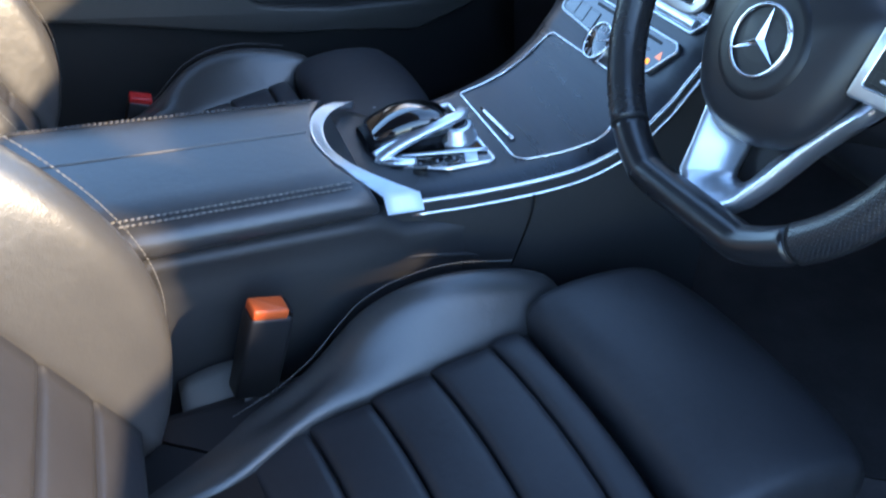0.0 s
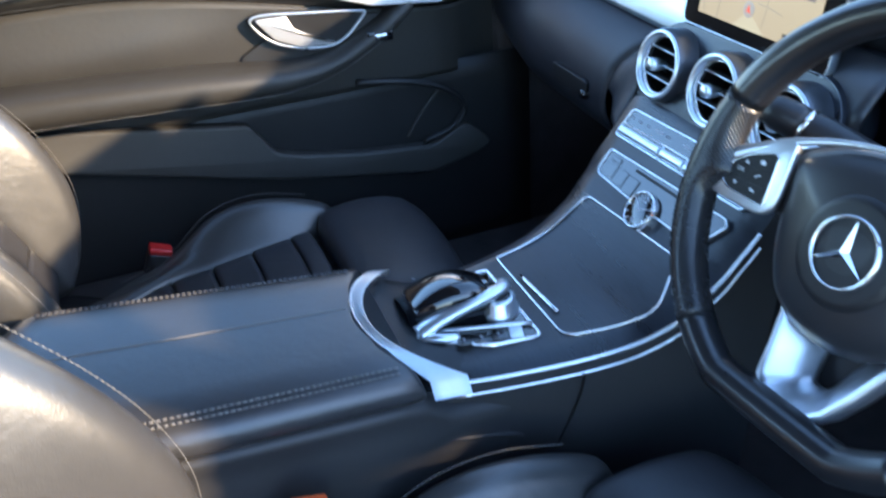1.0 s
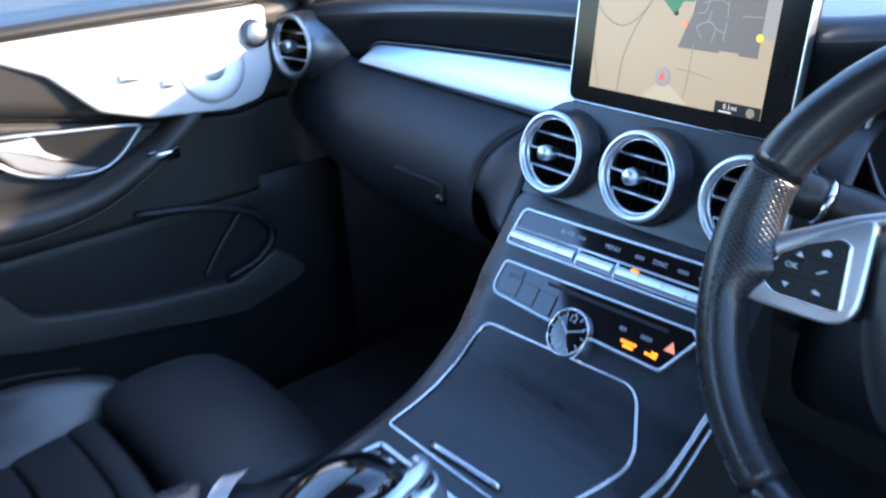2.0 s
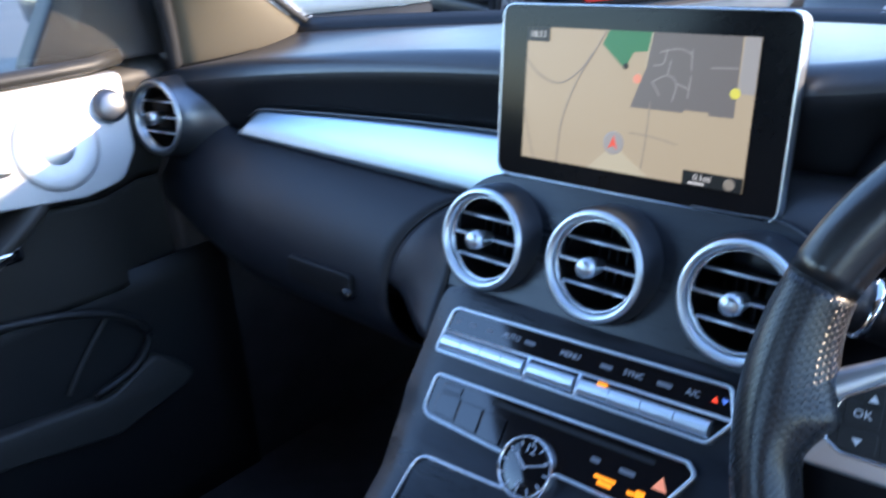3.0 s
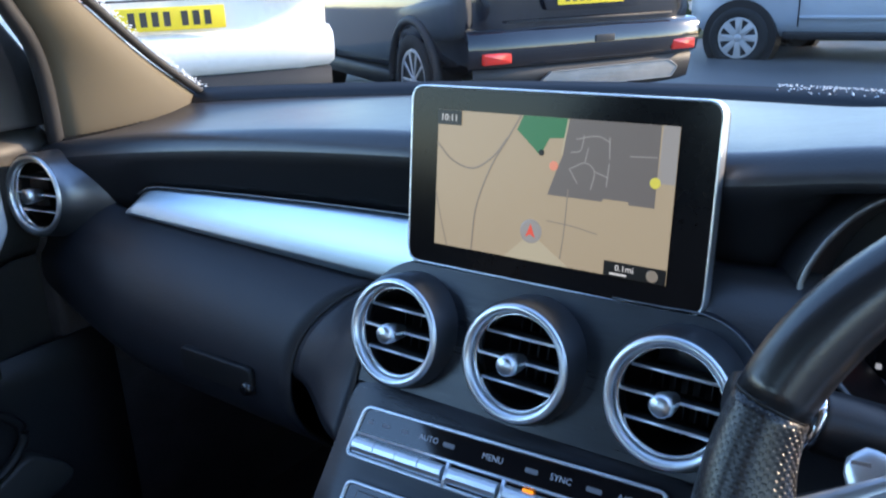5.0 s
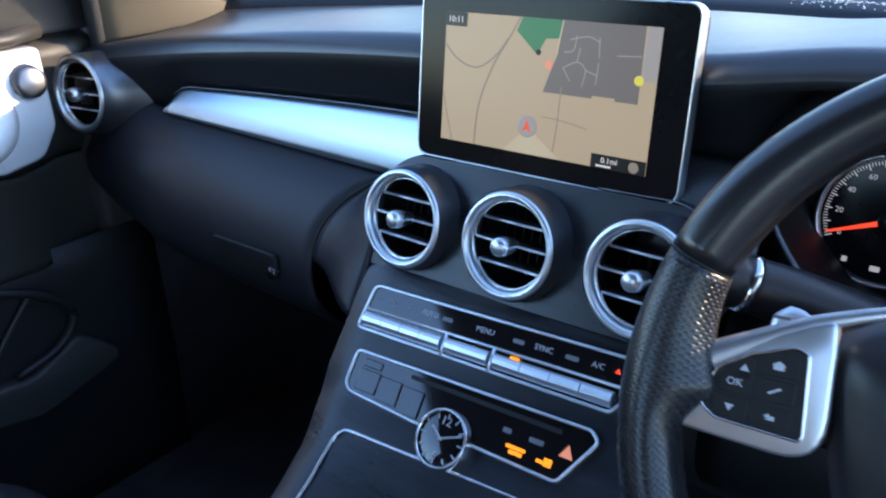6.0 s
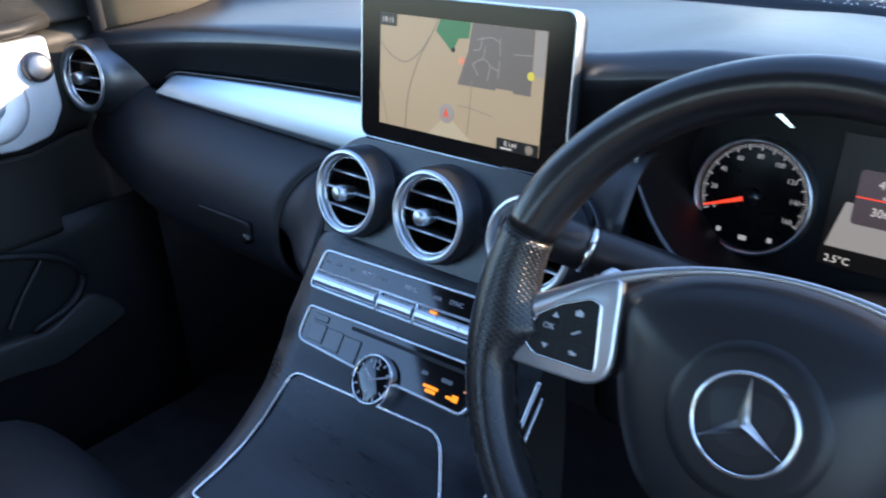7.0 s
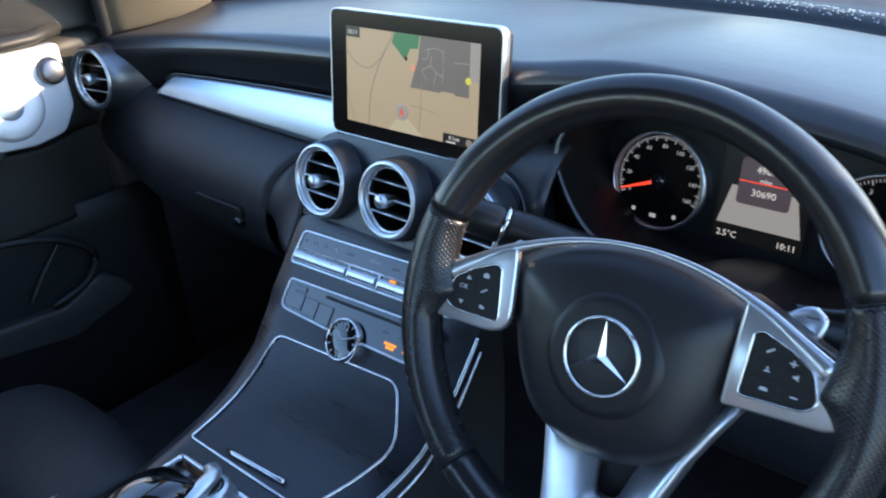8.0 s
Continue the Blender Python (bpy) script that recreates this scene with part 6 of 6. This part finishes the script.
HEAD = (-0.84, 0.543)
# white hatchback
wc = thing("white_car", label="white hatchback parked with its tail towards the camera", category="car", group="parked vehicles", m=turned((-3.28, 2.19), HEAD))
part("body", shell([(0.00, 0.70, 0.74, 0.56, 0.62, 1.12, 1.28), (0.05, 0.78, 0.81, 0.62, 0.60, 1.13, 1.45), (0.35, 0.84, 0.86, 0.66, 0.45, 1.10, 1.58), (1.6, 0.89, 0.91, 0.66, 0.25, 1.02, 1.60), (2.6, 0.89, 0.91, 0.62, 0.25, 0.98, 1.48), (3.2, 0.88, 0.90, 0.70, 0.25, 0.96, 1.04), (4.2, 0.80, 0.84, 0.62, 0.25, 0.78, 0.86)], 0), "white_paint", wc, "glossy white body", sub=1, local=True)
RP = rear_plane(-0.012)
part("bumper", loft([[Vector((x * 0.82 * k, -0.06 * (1 - abs(x) ** 4) + 0.02 + dy, z)) for x in frange(-1, 1, 14)] for k, dy, z in ((0.97, 0.06, 0.66), (1.0, 0.0, 0.70), (1.0, -0.02, 0.76), (1.0, -0.01, 0.84), (0.99, 0.03, 0.88), (0.98, 0.10, 0.885))], closed=False), "white_paint", wc, "white rear bumper", local=True)
part("lower_bumper", loft([[Vector((x * 0.80, -0.05 * (1 - abs(x) ** 4) + 0.03 + dy, z)) for x in frange(-1, 1, 14)] for dy, z in ((0.15, 0.34), (0.03, 0.40), (0.0, 0.55), (-0.01, 0.655), (0.05, 0.67))], closed=False), "car_trim", wc, "dark plastic lower bumper", local=True)
part("boot_line", slab(rect(1.02, 0.010, 0, 1.045), 0.020, 0.030, 0.002, RP), "car_trim", wc, local=True)
for side in (-1, 1):
    part("rear_lamp", slab(round_poly(mirror([(0.34, 1.17), (0.80, 1.20), (0.81, 1.04), (0.47, 1.035)], side), 0.02, 4), -0.03, 0.045, 0.02, RP), "lamp_red", wc, "red rear lamp", local=True)
    part("reverse_lamp", slab(round_poly(mirror([(0.56, 1.13), (0.78, 1.16), (0.79, 1.09), (0.62, 1.085)], side), 0.015, 4), 0.0, 0.050, 0.01, RP), "lamp_clear", wc, "clear lamp insert", local=True)
    car_wheel(wc, side * 0.82, 0.80, 0.33, side)
    car_wheel(wc, side * 0.82, 3.40, 0.33, side)
number_plate(wc, RP @ lift(0.0, 0.955, 0.030))
part("rear_window", slab(round_poly([(-0.62, 1.22), (0.62, 1.22), (0.52, 1.50), (-0.52, 1.50)], 0.05, 4), 0, 0.01, 0.004, RP @ lift(0, 0, -0.10) @ pose(0, 0, 0, -12)), "car_glass", wc, local=True)
part("boot_badge", lathe([(0.030, 0.030), (0.034, 0.036), (0.042, 0.036), (0.046, 0.030)], 28, RP @ lift(0, 1.13)), "chrome", wc, "round chrome badge", local=True)

# dark sport utility vehicle
sv = thing("dark_suv", label="dark sport utility car parked with its tail towards the camera", category="car", group="parked vehicles", m=turned((-2.24, 4.76), (-0.864, 0.503)))
part("body", shell([(0.00, 0.80, 0.84, 0.60, 0.52, 1.10, 1.20), (0.06, 0.86, 0.90, 0.66, 0.50, 1.12, 1.50), (0.5, 0.89, 0.92, 0.68, 0.36, 1.08, 1.66), (2.0, 0.90, 0.92, 0.68, 0.32, 1.05, 1.68), (2.9, 0.90, 0.92, 0.64, 0.32, 1.03, 1.55), (3.5, 0.89, 0.91, 0.72, 0.32, 1.02, 1.10), (4.5, 0.82, 0.86, 0.66, 0.34, 0.86, 0.96)], 0), "dark_paint", sv, "glossy dark body", sub=1, local=True)
SP = rear_plane(-0.012)
part("bumper", loft([[Vector((x * 0.92 * k, -0.08 * (1 - abs(x) ** 5) + 0.02 + dy, z)) for x in frange(-1, 1, 16)] for k, dy, z in ((0.97, 0.05, 0.50), (1.0, 0.0, 0.53), (1.0, -0.02, 0.60), (1.0, -0.02, 0.72), (0.995, 0.02, 0.755), (0.98, 0.09, 0.76))], closed=False), "dark_paint", sv, "dark rear bumper", local=True)
part("lower_bumper", loft([[Vector((x * 0.88, -0.07 * (1 - abs(x) ** 5) + 0.03 + dy, z)) for x in frange(-1, 1, 16)] for dy, z in ((0.15, 0.30), (0.03, 0.34), (0.0, 0.44), (-0.005, 0.505), (0.05, 0.52))], closed=False), "car_trim", sv, "dark plastic lower bumper", local=True)
part("skid_plate", slab(round_poly([(-0.42, 0.36), (0.62, 0.36), (0.68, 0.43), (0.60, 0.485), (-0.36, 0.475), (-0.46, 0.40)], 0.02, 4), 0.05, 0.075, 0.012, SP), "skid", sv, "worn grey skid plate with silver edge", local=True)
part("skid_edge", frame_band(round_poly([(-0.42, 0.36), (0.62, 0.36), (0.68, 0.43), (0.60, 0.485), (-0.36, 0.475), (-0.46, 0.40)], 0.02, 4), 0.009, 0.06, 0.079, SP), "skid", sv, "thin silver edge of the skid plate", local=True)
part("tailgate_recess", slab(round_poly([(-0.36, 0.86), (0.36, 0.86), (0.42, 1.03), (-0.42, 1.03)], 0.03, 4), 0.0, 0.016, 0.006, SP), "dark_paint", sv, local=True)
part("tailgate_line", slab(rect(1.30, 0.012, 0, 0.80), 0.010, 0.022, 0.002, SP), "car_trim", sv, local=True)
part("tow_cover", slab(pill(0.15, 0.045, 0.008, 0.06, 0.665), 0.06, 0.078, 0.003, SP), "car_trim", sv, local=True)
number_plate(sv, SP @ lift(-0.02, 0.945, 0.016))
for side in (-1, 1):
    part("rear_lamp", slab(round_poly(mirror([(0.56, 1.00), (0.88, 0.985), (0.86, 1.16), (0.66, 1.30), (0.60, 1.12)], side), 0.02, 4), -0.05, 0.030, 0.02, SP), "lamp_red", sv, "red rear lamp", local=True)
    part("reverse_lamp", slab(round_poly(mirror([(0.58, 1.02), (0.72, 1.01), (0.70, 1.10), (0.61, 1.10)], side), 0.01, 4), 0.0, 0.036, 0.008, SP), "lamp_clear", sv, local=True)
    part("reflector", slab(pill(0.20, 0.072, 0.012, side * 0.74, 0.580), 0.0, 0.066, 0.012, SP @ lift(0, 0, -0.01)), "lamp_red", sv, "red bumper reflector", local=True)
    part("arch_trim", tube([Vector((side * 0.90, 0.98 + 0.44 * math.cos(a), 0.36 + 0.44 * math.sin(a))) for a in frange(-0.1, math.pi + 0.1, 18)], 0.040, 8), "car_trim", sv, "black wheel-arch trim", local=True)
    # Flat black disc on the uncut body paints the wheel arch's shade.
    part("arch_shade", lathe([(0, 0.0), (0.42, 0.0), (0.42, -0.2)], 32, Matrix.Translation((side * 0.905, 0.98, 0.37)) @ pose(0, 0, 0, 0, 90 * side, 0)), "vent_black", sv, "black disc for the shade in the wheel arch", local=True, smooth=False)
    part("sill", block(min(side * 0.84, side * 0.94), max(side * 0.84, side * 0.94), 1.4, 3.2, 0.28, 0.40, 0.03), "car_trim", sv, local=True)
    part("door_handle", block(min(side * 0.925, side * 0.955), max(side * 0.925, side * 0.955), 1.55, 1.75, 0.955, 0.985, 0.008), "dark_paint", sv, local=True)
    part("door_handle", block(min(side * 0.925, side * 0.955), max(side * 0.925, side * 0.955), 2.55, 2.75, 0.945, 0.975, 0.008), "dark_paint", sv, local=True)
    car_wheel(sv, side * 0.86, 0.98, 0.355, side, 10, "vent_black", 0.40)
    car_wheel(sv, side * 0.86, 3.60, 0.355, side, 10, "vent_black", 0.40)
part("rear_window", slab(round_poly([(-0.60, 1.14), (0.60, 1.14), (0.52, 1.55), (-0.52, 1.55)], 0.05, 4), 0, 0.012, 0.004, SP @ lift(0, 0, -0.04) @ pose(0, 0, 0, -10)), "car_glass", sv, local=True)
part("badge", slab(pill(0.22, 0.030, 0.012, -0.52, 1.06), 0.01, 0.020, 0.004, SP), "chrome", sv, "small chrome badge", local=True)

# pale blue-silver van, side on
van = thing("silver_van", label="pale blue-silver panel van parked side-on", category="van", group="parked vehicles", m=turned((1.30, 9.55), (-1.0, 0.06)))
part("body", shell([(0.0, 0.80, 0.88, 0.78, 0.40, 1.10, 1.80), (0.1, 0.86, 0.90, 0.80, 0.34, 1.10, 1.86), (2.6, 0.88, 0.91, 0.80, 0.30, 1.08, 1.88), (3.3, 0.88, 0.91, 0.72, 0.30, 1.06, 1.60), (3.9, 0.87, 0.90, 0.70, 0.32, 1.02, 1.14), (4.5, 0.80, 0.84, 0.62, 0.34, 0.86, 0.94)], 0), "silver_paint", van, "pale silver-blue body", sub=1, local=True)
for x in (0.925, -0.925):
    part("sill", block(min(x, x * 0.97), max(x, x * 0.97), 1.0, 3.25, 0.32, 0.40, 0.01), "car_trim", van, local=True)
    part("side_moulding", block(min(x, x * 0.985), max(x, x * 0.985), 0.6, 3.1, 0.52, 0.56, 0.008), "silver_paint", van, local=True)
    part("door_joint", block(min(x * 0.99, x * 0.998), max(x * 0.99, x * 0.998), 2.05, 2.062, 0.42, 1.05, 0.001), "vent_black", van, local=True)
    part("door_joint", block(min(x * 0.99, x * 0.998), max(x * 0.99, x * 0.998), 3.10, 3.112, 0.45, 1.05, 0.001), "vent_black", van, local=True)
    part("door_handle", block(min(x, x * 1.02), max(x, x * 1.02), 2.15, 2.33, 0.93, 0.96, 0.008), "car_trim", van, local=True)
    s = 1 if x > 0 else -1
    # The van's arch shade, again a black disc laid on its side.
    part("arch_shade", lathe([(0, 0.0), (0.40, 0.0), (0.40, -0.2)], 32, Matrix.Translation((s * 0.905, 3.72, 0.33)) @ pose(0, 0, 0, 0, 90 * s, 0)), "vent_black", van, "black disc for the shade in the wheel arch", local=True, smooth=False)
    car_wheel(van, s * 0.875, 3.72, 0.325, s, 8, "car_trim", 1.0)
    car_wheel(van, s * 0.875, 0.75, 0.325, s, 8, "car_trim", 1.0)
hedge = bmesh.new()
rng = random.Random(9)
for i in range(2600):
    x, y = rng.uniform(-14, 9), 12.2 + rng.gauss(0, 0.35)
    z = rng.random() ** 0.7 * (1.15 + 0.2 * math.sin(x * 1.7) + 0.15 * math.sin(x * 4.1))
    m = Matrix.Translation((x, y, z)) @ pose(0, 0, 0, rng.uniform(0, 180), rng.uniform(0, 180), rng.uniform(0, 180))
    q = [hedge.verts.new(m @ Vector(p)) for p in ((-0.10, 0, 0), (0, -0.05, 0.02), (0.11, 0, 0), (0, 0.06, -0.02))]
    hedge.faces.new(q)
simple("hedge", hedge, "hedge", "ragged dull green hedge at the car park's edge", "hedge", kind="stuff", smooth=False)
simple("verge", sheet(lambda u, v: Vector((u, 10.9 + v * 3.2, 0.02 + 0.25 * v + 0.05 * math.sin(u * 2.3) * v)), frange(-16, 12, 40), frange(0, 1, 4), 0.05), "hedge", "low grassy verge behind the vehicles", "verge")
